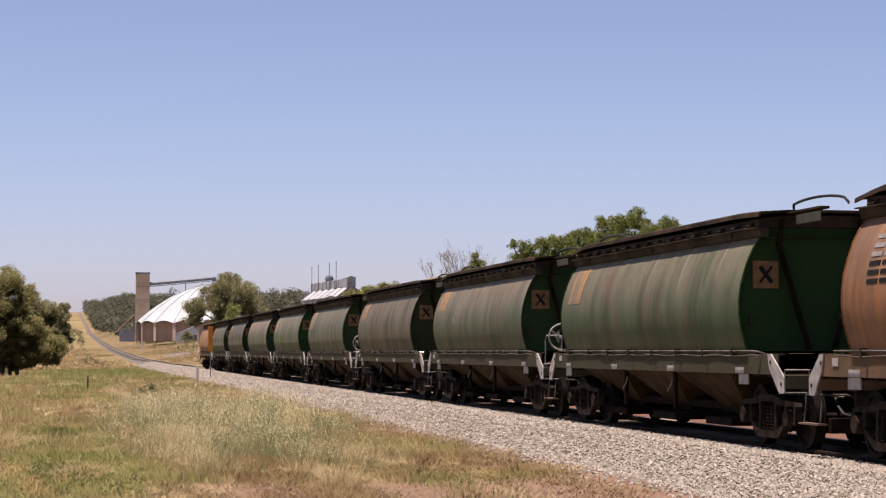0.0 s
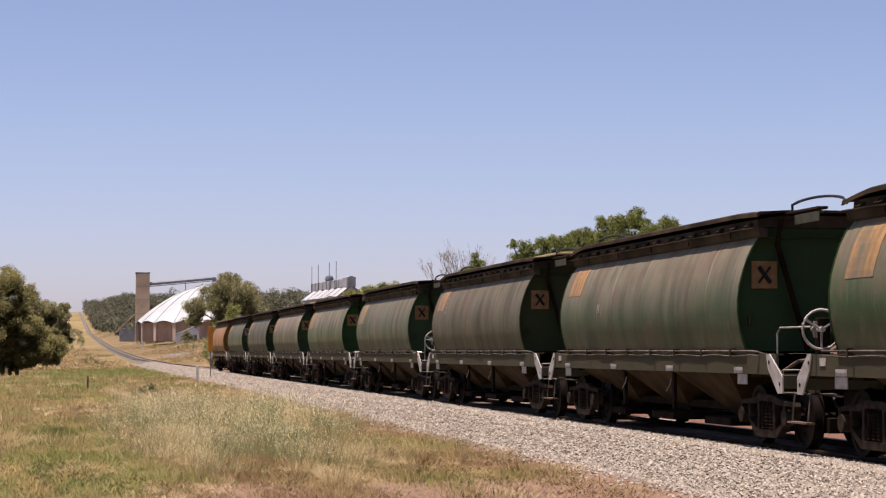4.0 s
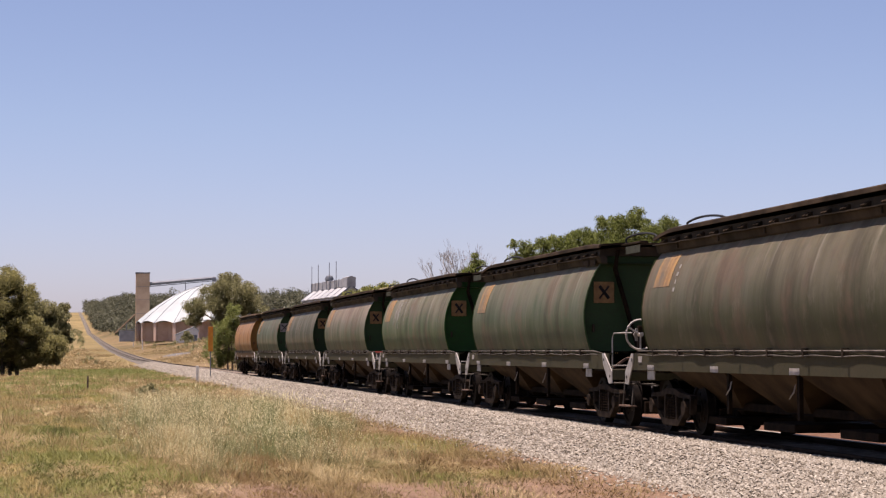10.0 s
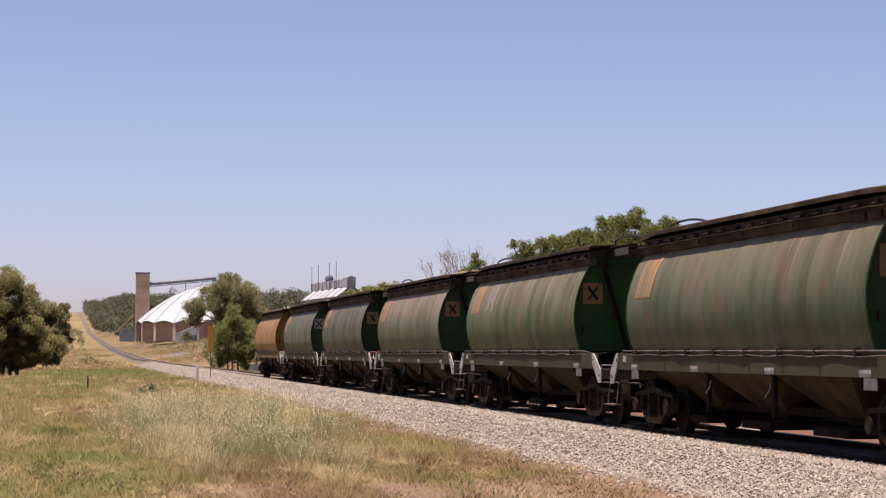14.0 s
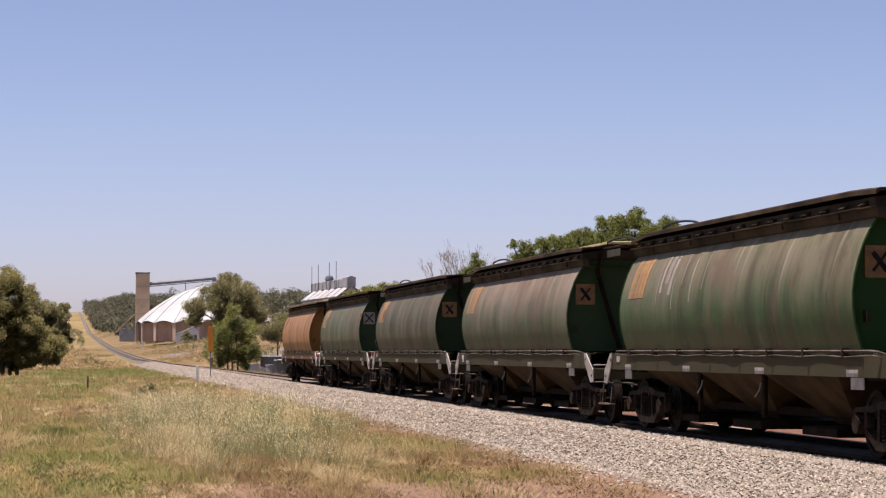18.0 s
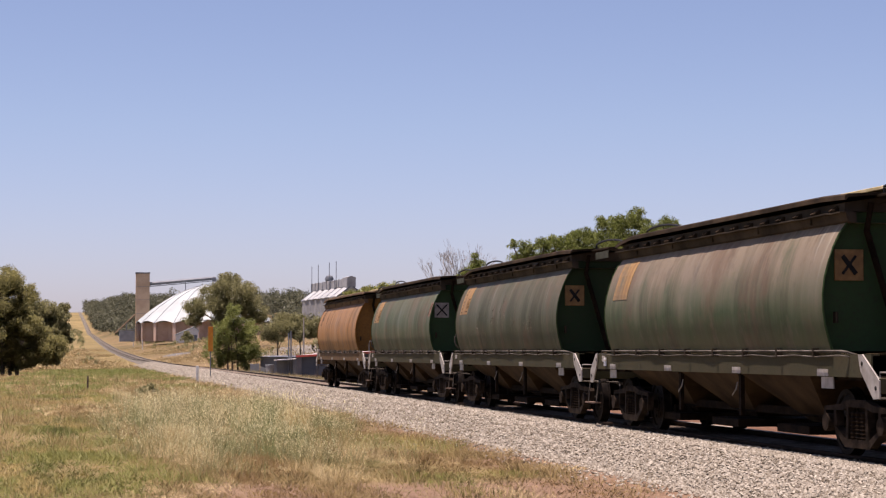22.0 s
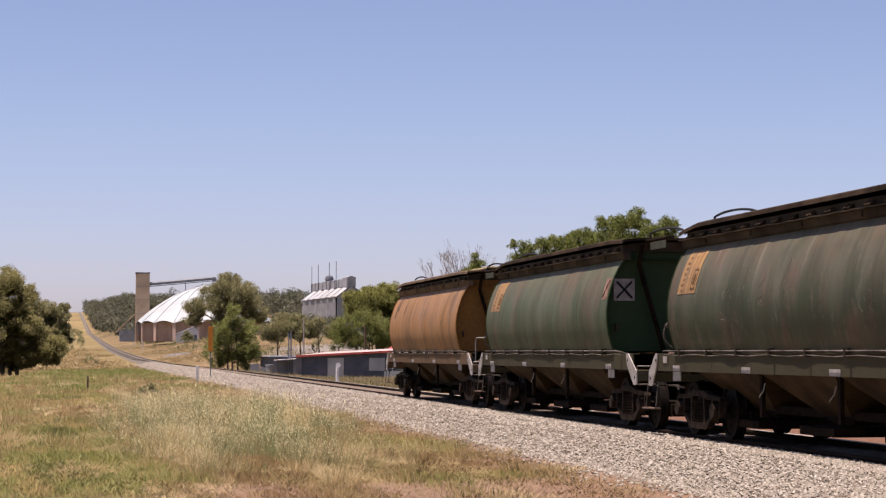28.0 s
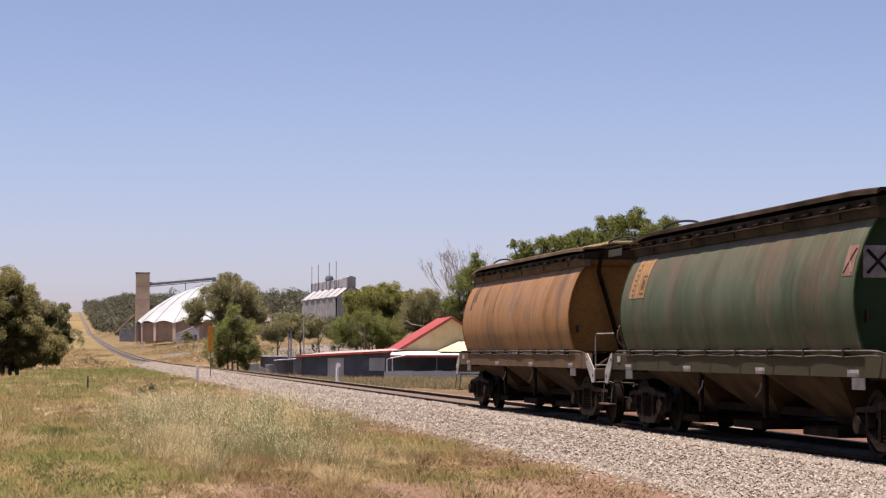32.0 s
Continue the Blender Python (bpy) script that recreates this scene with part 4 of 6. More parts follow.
# number from the train's end: tint, sill, label, hand brake, white cross board, board offset, logo panel, how far that is worn
FLEET = [
    (1, (0.30, 0.136, 0.036, 0.34), SILL_BROWN, "last wagon, faded orange and rusty, grain hopper", False, None, 0.0, None, 0.50),
    (2, (0.034, 0.064, 0.028, 0.34), SILL_GREEN, "green grain hopper wagon with a white cross board", True, True, -0.14, "block", 0.30),
    (3, (0.024, 0.040, 0.018, 0.38), SILL_GREEN, "brown-stained dark green grain hopper wagon", True, False, -0.10, "block", 0.33),
    (4, (0.034, 0.064, 0.026, 1.0), SILL_GREEN, "pale chalky green grain hopper wagon", False, False, -0.10, "block", 0.42),
    (5, (0.021, 0.070, 0.017, 0.7), SILL_GREEN, "green grain hopper wagon with white streaks", False, False, -0.10, "block", 0.38),
    (6, (0.036, 0.066, 0.028, 0.5), SILL_GREEN, "olive green grain hopper wagon", False, False, -0.08, "block", 0.44),
    (7, (0.039, 0.046, 0.018, 0.45), SILL_GREEN, "grimy green grain hopper wagon", True, False, -0.02, "block", 0.45),
    (8, (0.028, 0.060, 0.022, 0.7), SILL_GREEN, "green grain hopper wagon with a faded panel", False, False, -0.05, "block", 0.36),
    (9, (0.022, 0.060, 0.016, 0.6), SILL_GREEN, "green grain hopper wagon with rust streaks", True, False, -0.05, "block", 0.46),
    (10, (0.262, 0.114, 0.043, 0.35), SILL_BROWN, "rust-orange grain hopper wagon", False, None, 0.0, "text", 0.50),
]
TRAIN = {}


def side_frame(y, z):
    """The place and lean of the near side sheet at height z."""
    for (x0, z0), (x1, z1) in zip(SHELL, SHELL[1:]):
        if z0 <= z <= z1:
            return -(x0 + (x1 - x0) * (z - z0) / (z1 - z0))
    return -SHELL[-1][0]


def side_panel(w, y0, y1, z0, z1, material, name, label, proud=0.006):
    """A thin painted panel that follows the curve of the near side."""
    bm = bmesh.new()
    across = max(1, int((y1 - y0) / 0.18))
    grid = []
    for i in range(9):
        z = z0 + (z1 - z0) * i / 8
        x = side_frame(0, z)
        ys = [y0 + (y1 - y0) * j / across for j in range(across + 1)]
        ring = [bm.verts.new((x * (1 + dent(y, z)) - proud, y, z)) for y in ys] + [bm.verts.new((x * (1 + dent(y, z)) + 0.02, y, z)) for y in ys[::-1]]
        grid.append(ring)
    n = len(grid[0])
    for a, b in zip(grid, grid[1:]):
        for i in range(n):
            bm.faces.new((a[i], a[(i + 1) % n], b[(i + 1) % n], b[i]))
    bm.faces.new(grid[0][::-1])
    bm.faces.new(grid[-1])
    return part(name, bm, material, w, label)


for number, tint, sill, label, brake, white, shift, panel, worn in FLEET:
    first = brake_wagon if brake else plain_wagon
    w = first if number in (1, 2) else copy_thing(first, pose(0, 0, 0))
    TRAIN[number] = w
    tagged(w, label)

for number, tint, sill, label, brake, white, shift, panel, worn in FLEET:
    w = TRAIN[number]
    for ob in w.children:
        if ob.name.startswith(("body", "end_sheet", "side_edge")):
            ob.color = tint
        if ob.name.startswith(("side_sill", "sill_plate", "headstock")):
            ob.color = sill
    if brake:
        hand_brake(w, HALF + (0.4 if number in (2, 3) else 0.85), -0.98 if number in (2, 3) else -1.09, PIPE if number in (2, 3) else GUSSET)
    for ob in w.children:
        if ob.name.startswith(("cant_rail", "roof_panel")) and number == 1:
            ob.data = ob.data.copy()
            ob.data.materials[0] = ROOF_BROWN
    if number in (1, 4, 7):
        bm = bmesh.new()
        box(bm, -0.5, 0.45, -6.1, -3.5, 3.572, 3.62)
        bevelled(bm, 0.006)
        part("roof_walkway", bm, YELLOW, w, "faded yellow roof walkway plate")
    if number in (1, 6, 8):
        platform_rail(w)
    if white is not None:
        cross_board(w, -HALF + 0.085, -1, -1.0 + shift, white)
    if panel == "block":
        side_panel(w, 4.2, 5.16, 2.5 if number in (7, 8) else 2.34, 3.05, LOGO, "logo_panel", "faded yellow-orange panel", 0.006).color = (*tint[:3], worn)
        if worn < 0.35:
            for i in range(7):
                side_panel(w, 4.90, 4.96 + 0.05 * (i % 2), 2.38 + i * 0.09, 2.415 + i * 0.09, LETTER, "letter_bar", "worn dark lettering bar", 0.009)
            for y0, y1, z0, z1 in ((4.26, 4.29, 2.40, 2.74), (4.46, 4.49, 2.40, 2.74), (4.29, 4.46, 2.40, 2.43), (4.29, 4.46, 2.71, 2.74), (4.33, 4.43, 2.48, 2.66)):
                side_panel(w, y0, y1, z0, z1, LETTER, "emblem_bar", "worn dark emblem bar", 0.009)
    if panel == "text":
        for i in range(6):
            for k in range(3):
                side_panel(w, 4.5 - k * 0.42, 4.86 - k * 0.42, 2.25 + i * 0.115, 2.31 + i * 0.115, PALE if i > 2 else BLACK, "letter_bar", "stencilled lettering bar", 0.008)
    if number == 1:
        for y0, y1, z0, z1 in ((4.72, 4.95, 2.42, 3.02), (4.42, 4.66, 2.62, 3.04), (3.2, 3.28, 2.5, 3.03), (1.9, 1.98, 2.3, 3.03)):
            side_panel(w, y0, y1, z0, z1, SMEAR, "smear", "dark sooty smear down the side", 0.003)
    if number == 2:
        side_panel(w, -5.55, -5.2, 2.38, 2.78, PINK, "faded_patch", "faded pinkish painted patch", 0.006)
        for s in (-1, 1):
            bm = bmesh.new()
            tube(bm, [(side_frame(0, 2.42 + 0.32 * q / 6) * (1 + dent(-5.375 + s * (0.13 - 0.26 * q / 6), 2.42 + 0.32 * q / 6)) - 0.010, -5.375 + s * (0.13 - 0.26 * q / 6), 2.42 + 0.32 * q / 6) for q in range(7)], 0.012, 4)
            part("cross_stroke", bm, RUST_BROWN, w, "faint brown cross stroke")
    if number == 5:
        # white runs; the broad ones also carry the paint's glare in their colour
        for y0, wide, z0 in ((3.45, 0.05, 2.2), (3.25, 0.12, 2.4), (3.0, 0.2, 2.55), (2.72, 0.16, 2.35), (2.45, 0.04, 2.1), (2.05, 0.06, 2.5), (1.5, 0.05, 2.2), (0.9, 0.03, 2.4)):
            side_panel(w, y0 - wide, y0, z0, 3.03, CHALK, "paint_run", "chalky white run down the side with gloss in its colour", 0.003)
    if number == 4:
        bm = bmesh.new()
        box(bm, -1.20, -1.185, 6.0, 6.16, 1.12, 1.28)
        part("white_tag", bm, WHITE, w, "bright white tag")
    if number == 6:
        for y in (-5.3, -4.75):
            bm = bmesh.new()
            box(bm, -1.03, -1.012, y - 0.22, y + 0.22, 3.10, 3.21)
            part("data_plate", bm, ROOF_STEEL, w)
    if number == 7:
        for i in range(4):
            side_panel(w, 3.86, 3.98 - 0.03 * (i % 2), 2.40 + i * 0.13, 2.47 + i * 0.13, CHALK, "letter_bar", "chalky pale lettering bar", 0.004)
    if number == 3:
        # pale scrawls scratched along the lower side
        rng = random.Random(33)
        for i in range(44):
            y, z, h, tilt = rng.uniform(-3.6, 4.6), rng.uniform(1.7, 2.3), rng.uniform(0.1, 0.45), rng.uniform(-0.6, 0.6)
            bm = bmesh.new()
            pts = []
            for q in range(9):
                zz = min(2.9, z + h * math.sin(math.pi * q / 8 * rng.uniform(0.9, 1.1)))
                yy = y + tilt * q / 8 + 0.06 * math.sin(q * 1.3 + i)
                pts.append((side_frame(0, zz) * (1 + dent(yy, zz)) + 0.002, yy, zz))
            tube(bm, pts, 0.0035, 4)
            part("scratch", bm, SCRATCH, w)
    if number == 8:
        for y0, z0, wide in ((2.62, 2.08, 0.05), (2.5, 2.12, 0.08), (2.36, 2.05, 0.04)):
            side_panel(w, y0, y0 + wide, z0, z0 + 0.26 - wide, CHALK, "scrape", "pale scrape on the side", 0.006)


# the train's place: the near end sheet of the second wagon along the line, slowing down
TRAVEL = [(0, 137.35), (1.75, 130.75), (3.5, 124.1), (5.5, 116.95), (7.5, 109.85), (9, 104.5), (11.5, 95.55), (14.5, 84.65), (16.5, 77.25), (19, 68.0), (20.5, 62.6), (22, 57.33), (23.5, 52.3), (25.5, 45.75), (27.5, 39.52), (30, 31.78), (32, 25.65)]


NUDGE = {4: -0.08, 5: 0.0, 6: -0.08, 7: 0.08, 9: -0.2}   # coupler slack


def motions():
    for number, w in TRAIN.items():
        walk(w, [(t, pose(TRACK_X, y - 0.9 - NUDGE.get(number, 0.0) + HALF - (number - 2) * WAGON_PITCH, RAIL_TOP)) for t, y in TRAVEL])
    # the wheels roll: less than a quarter turn from row to row
    ts, ys = [r[0] for r in TRAVEL], [r[1] for r in TRAVEL]
    run = ys[0] - ys[-1]
    step = WHEEL_R * radians(80)
    count = int(run / step) + 1
    times = [float(np.interp(run * i / count, [ys[0] - y for y in ys], ts)) for i in range(count + 1)]
    for w in TRAIN.values():
        for bogie in w.children:
            if bogie.name.startswith("bogie"):
                for ob in bogie.children:
                    if ob.name.startswith("wheelset"):
                        at = ob.location.copy()
                        walk(ob, [(t, Matrix.Translation(at) @ Matrix.Rotation(run * i / count / WHEEL_R, 4, "X")) for i, t in enumerate(times)])


# ---- trees ----
def crown_leaves(clumps, per, size, seed, material, squash=0.8):
    """Leaves in round clumps (centre, radius, middle of the bough that the clump sits on)."""
    rng = np.random.default_rng(seed)
    cs, us, ss, ns = [], [], [], []
    for (x, y, z), r, core in clumps:
        n = max(4, int(per * r * r))
        d = rng.normal(size=(n, 3))
        d /= np.linalg.norm(d, axis=1)[:, None]
        p = d * r * rng.uniform(0.15, 1.1, (n, 1)) ** 0.7 * np.array([1, 1, squash]) + np.array([x, y, z])
        # leaves hang, facing more or less outwards, so that light falls through
        face = d + rng.normal(size=(n, 3)) * 0.6
        face[:, 2] *= 0.35
        u = np.cross(face, rng.normal(size=(n, 3)))
        u /= np.linalg.norm(u, axis=1)[:, None]
        s = np.cross(face, u)
        s /= np.linalg.norm(s, axis=1)[:, None]
        k = size * rng.uniform(0.6, 1.4, (n, 1))
        out = p - np.array(core)
        out /= np.linalg.norm(out, axis=1)[:, None] + 1e-6
        cs.append(p), us.append(u * k), ss.append(s * k * 0.55), ns.append(d * 0.45 + out * 0.35 + rng.normal(size=(n, 3)) * 0.5 + np.array([0, 0, 0.45]))
    return quads("crown", np.concatenate(cs), np.concatenate(us), np.concatenate(ss), material, np.concatenate(ns))


def tree(x, y, masses, material, label, seed, leaf=0.1, per=420, trunk=0.22, tufts=16, name="tree", category="tree", stems=1, droop=0.85, sparse=0.36, full=1.18):
    """Tapered stems, limbs that reach their boughs, and a ragged crown: each bough (across, height, radius) carries many leaf clumps."""
    rng = random.Random(seed)
    t = thing(name, pose(x, y, float(land(x, y)) - 0.05), label, category)
    spots, boughs = [], []
    for bx, bz, r in masses:
        r *= full
        core = Vector((bx, rng.uniform(-0.6, 0.6) * r, bz))
        boughs.append((core, r))
        for i in range(tufts):
            d = Vector((rng.gauss(0, 1), rng.gauss(0, 1), rng.gauss(0.1, 1))).normalized()
            q = r * sparse * rng.uniform(0.7, 1.25)
            at = core + Vector((d.x, d.y, d.z * droop)) * (r * rng.uniform(0.55, 1.02) - q * 0.55)
            spots.append((tuple(at), q, tuple(core)))
        for i in range(4):
            at = core + Vector((rng.uniform(-0.4, 0.4), rng.uniform(-0.4, 0.4), rng.uniform(-0.4, 0.4))) * r
            spots.append((tuple(at), r * 0.34, tuple(core)))
    top = max(b[0].z for b in boughs) * 0.8
    for k in range(stems):
        bm = bmesh.new()
        ox = (k - (stems - 1) / 2) * 0.55
        lean = rng.uniform(-0.25, 0.25)
        pts = [Vector((ox, 0.2 * k, 0)), Vector((ox + lean * 0.4, 0.1, top * 0.3)), Vector((ox * 0.8 + lean, 0, top * 0.65)), Vector((lean, 0, top))]
        tube(bm, pts, trunk, 9, 0.3)
        for core, r in boughs[k::stems]:
            z0 = min(rng.uniform(0.25, 0.7) * top, max(0.4, core.z - 0.2))
            foot = pts[0].lerp(pts[2], min(1.0, z0 / (top * 0.65)))
            tube(bm, [foot, foot.lerp(core, 0.5) + Vector((0, 0, 0.12 * r)), core], trunk * 0.42, 5, 0.35)
        part("trunk", bm, BARK, t)
    crown = new("crown", crown_leaves(spots, per * 1.15, leaf * 0.72, seed, material))
    crown.parent = t
    return t


def bare_tree(x, y, height, label, seed):
    rng = random.Random(seed)
    t = thing("bare_tree", pose(x, y, float(land(x, y)) - 0.05), label, "tree")
    bm = bmesh.new()

    def grow(bm, p, d, length, r, depth):
        q = p + d * length
        tube(bm, [p, p + d * length * 0.5 + Vector((rng.uniform(-1, 1), rng.uniform(-1, 1), 0)) * length * 0.06, q], r, 5, 0.6)
        if depth:
            for _ in range(rng.choice((2, 3, 3))):
                e = (d + Vector((rng.uniform(-1, 1), rng.uniform(-1, 1), rng.uniform(0.0, 0.8))) * 0.55).normalized()
                grow(bm, q, e, length * rng.uniform(0.5, 0.72), r * 0.62, depth - 1)

    tube(bm, [(0, 0, 0), (0, 0, height * 0.3)], height * 0.02, 7, 0.8)
    part("trunk", bm, DEADWOOD, t)
    for i in range(12):
        a = 2 * math.pi * i / 12 + rng.uniform(-0.3, 0.3)
        lean = rng.uniform(0.08, 0.42)
        bm = bmesh.new()
        grow(bm, Vector((0, 0, height * rng.uniform(0.2, 0.3))), Vector((lean * math.cos(a), lean * math.sin(a), 1)).normalized(), height * rng.uniform(0.24, 0.30), height * 0.0062, 5)
        part("limb", bm, DEADWOOD, t, "pale leafless limb")
    return t


# ---- trees by the line, round the houses and on the slopes ----
tree(-5.1, 160, [(0.1, 7.1, 1.6), (1.4, 6.4, 1.0), (-1.3, 5.5, 2.0), (0.9, 5.1, 1.5), (-0.2, 3.5, 1.7), (1.5, 3.9, 1.2), (-1.4, 3.0, 1.7), (3.0, 2.2, 1.5), (3.5, 2.4, 1.2), (2.7, 1.6, 1.1), (2.3, 3.2, 1.2), (0.5, 2.0, 1.0), (3.7, 1.7, 0.9), (-2.4, 1.6, 1.3), (-0.7, 1.2, 1.0), (1.6, 1.3, 0.9), (0.6, 0.9, 0.7)],
     GUM, "broad olive-green gum tree with drooping foliage", 11, 0.085, 820, 0.16, 24, stems=4)
tree(-8.6, 152, [(0, 6.6, 1.9), (1.2, 5.2, 1.6), (-1.3, 5.0, 1.8), (0.3, 3.4, 1.9), (1.8, 3.0, 1.3), (-1.5, 2.6, 1.5)], GUM, "olive-green gum tree at the paddock's edge", 12, 0.085, 420, 0.2, 18, stems=2)
tree(-2.7, 260, [(-0.8, 7.1, 1.4), (0.6, 6.8, 1.4), (1.4, 7.4, 0.9), (0.2, 4.7, 1.4), (1.5, 4.9, 0.9), (2.0, 3.4, 0.6), (-1.2, 5.1, 1.7), (1.1, 3.7, 1.0), (-2.2, 6.5, 1.7), (0.3, 3.0, 1.0)],
     DULL, "dark grey-green gum tree in the row", 13, 0.12, 620, 0.2, 20)
tree(-5.4, 215, [(0.2, 7.4, 1.7), (1.4, 6.0, 1.5), (-1.2, 5.8, 1.6), (0.4, 4.0, 1.8), (1.5, 3.2, 1.1)], DULL, "grey-green gum tree in the row", 14, 0.11, 380, 0.2, 18)
tree(-2.2, 420, [(-0.5, 9.8, 1.1), (0.5, 8.4, 1.1), (0.6, 6.4, 1.0), (-0.7, 7.2, 1.4), (0.0, 4.9, 1.1), (-1.8, 8.0, 1.8), (-2.0, 5.0, 1.8)], DULL, "tall grey-green gum tree in the row", 15, 0.16, 400, 0.22, 18)
tree(16.5, 215, [(0.1, 5.5, 1.3), (1.7, 4.1, 1.3), (-1.0, 4.1, 1.4), (-1.8, 2.4, 1.3), (0.5, 2.4, 1.8), (2.0, 2.1, 1.2), (-1.5, 1.1, 0.9), (1.2, 1.1, 1.0), (-0.2, 6.4, 0.7)],
     BUSH, "bright green bushy tree beside the line", 16, 0.09, 520, 0.12, 22, stems=3, droop=1.1)
tree(27.8, 380, [(0.5, 13.0, 2.1), (-2.1, 10.6, 2.9), (2.6, 11.0, 3.0), (-5.2, 7.8, 2.7), (-0.5, 7.5, 3.8), (4.2, 7.8, 3.2), (-6.3, 5.6, 1.7), (5.9, 6.4, 1.9)], DULL, "large spreading grey-green gum tree", 17, 0.17, 190, 0.4, 22, droop=0.7)
tree(44.0, 297, [(-1.5, 8.3, 2.1), (1.4, 8.7, 2.0), (-3.2, 7.1, 2.0), (3.1, 7.5, 1.8), (-0.3, 6.7, 2.3), (1.9, 6.2, 1.9), (-4.0, 8.1, 1.2), (4.2, 8.1, 1.2), (0, 8.0, 2.4), (0, 4.0, 2.6), (3.0, 4.2, 2.2)],
     OLIVE, "dense rounded olive-green tree behind the house", 19, 0.13, 330, 0.3, 26)
thin = tree(43.9, 256, [(-1.1, 7.7, 1.7), (0.9, 8.1, 1.6), (-1.8, 6.1, 1.6), (0.0, 6.1, 1.8), (1.9, 5.7, 1.6), (-2.5, 4.5, 1.2), (2.9, 7.0, 1.6), (-0.7, 4.3, 1.4), (1.2, 3.4, 1.6)],
            DULL, "thin grey-green tree behind the house", 45, 0.11, 300, 0.2, 18)
bm = bmesh.new()
tube(bm, [(-2.6, -1.9, 5.1), (-1.7, -2.0, 4.6), (-0.3, -2.0, 4.4), (0.9, -1.9, 4.5)], 0.07, 6, 0.4)
part("dead_limb", bm, DEADWOOD, thin, "pale broken dead limb")
tree(37.1, 258, [(-3.1, 4.3, 1.6), (-0.9, 4.7, 1.4), (1.3, 4.4, 1.7), (3.5, 4.0, 1.6), (-3.8, 2.7, 1.3), (-1.2, 2.7, 1.4), (1.0, 2.4, 1.3), (2.8, 2.4, 1.3)],
     BUSH, "bright green shrubby tree behind the shed", 20, 0.10, 440, 0.12, 22, name="shrub", category="shrub", stems=3, droop=1.1, full=1.32)
tree(46.2, 240, [(-0.5, 10.1, 1.6), (-1.2, 7.6, 1.6), (0.7, 11.5, 1.2), (-1.5, 5.5, 1.2), (1.7, 12.4, 1.0), (0.0, 5.6, 1.2), (1.2, 13.4, 0.5), (1.9, 9.0, 1.8)], BROADLEAF, "tall green tree beside the house", 21, 0.10, 420, 0.24, 20)
for i, (x, y, masses) in enumerate((
        (29.6, 300, [(0.7, 5.2, 1.3), (-1.5, 3.6, 1.2), (-0.2, 3.7, 1.5), (1.7, 4.4, 1.0)]),
        (33.0, 300, [(-0.6, 5.0, 1.3), (0.8, 4.4, 1.2), (-0.2, 3.2, 1.0), (-1.2, 3.8, 1.2)]),
        (35.8, 300, [(-0.1, 4.4, 1.0), (0.8, 3.5, 0.8), (-0.8, 3.1, 0.9)]),
        (38.7, 300, [(-0.2, 3.6, 1.1), (0.7, 2.9, 1.0), (-1.0, 2.8, 0.8)]))):
    tree(x, y, masses, DULL, "small grey gum tree on the flat with a bare stem", 22 + i, 0.12, 380, 0.12, 20, full=1.5)
for i, (x, y, masses) in enumerate((
        (40.8, 146, [(0.2, 12.6, 0.5), (-0.5, 12.1, 0.6), (0.7, 11.9, 0.5), (1.2, 11.0, 0.8), (-0.3, 10.8, 1.1), (0.3, 9.3, 1.4), (-0.6, 7.0, 1.7), (0.9, 5.6, 1.6)]),
        (38.9, 146, [(0.4, 11.9, 0.6), (-0.5, 11.8, 0.5), (0.1, 10.9, 0.8), (-0.9, 10.7, 0.7), (-0.1, 9.5, 1.3), (0.2, 7.0, 1.6), (-0.5, 5.4, 1.5)]),
        (43.3, 146, [(-0.1, 11.9, 0.5), (0.7, 11.7, 0.4), (-0.8, 11.4, 0.5), (0.1, 10.8, 0.7), (-0.1, 9.6, 1.1), (0.3, 7.2, 1.6), (-0.5, 5.5, 1.5)]),
        (36.5, 147, [(0.9, 11.1, 0.5), (0, 10.9, 0.5), (0.7, 10.1, 0.8), (-0.5, 10.2, 0.6), (0.1, 8.9, 1.1), (0.3, 6.8, 1.6), (-0.6, 5.2, 1.4)]),
        (33.7, 147, [(1.5, 10.6, 0.5), (0.5, 10.3, 0.5), (-0.8, 10.2, 0.5), (-1.7, 10.4, 0.3), (0.9, 9.5, 0.7), (-0.6, 9.3, 0.8), (0, 8.0, 1.0), (0.2, 6.0, 1.5)]))):
    tree(x, y, masses, BROADLEAF, "green broad-leaved tree standing behind the train", 30 + i, 0.085, 520, 0.2, 18, sparse=0.42, full=1.7)
tree(3.2, 88, [(0, 0.32, 0.3), (0.4, 0.22, 0.26), (-0.4, 0.24, 0.26), (0.05, 0.52, 0.2), (0.8, 0.15, 0.2)], DULL, "low dull green weed clump in the grass", 51, 0.03, 9000, 0.02, 10, name="weed_clump", category="weed")
bare_tree(46.3, 243, 14.3, "bare pale dead tree with many thin limbs", 41)
tree(30.4, 560, [(0, 2.6, 1.1), (0.9, 1.6, 1.1), (-0.8, 1.5, 1.1), (0, 0.9, 1.2)], DULL, "small dark shrub beside the weigh shed", 44, 0.2, 160, 0.1, 14, name="shrub", category="shrub")


# ---- the grain store: tower, conveyor and fluted round store with a scalloped white dome ----
def dome_rise(f):
    """The dome's rise from eave to crown: a blunt cone, rounding over at the top."""
    return 1.65 * f - 0.65 * f * f


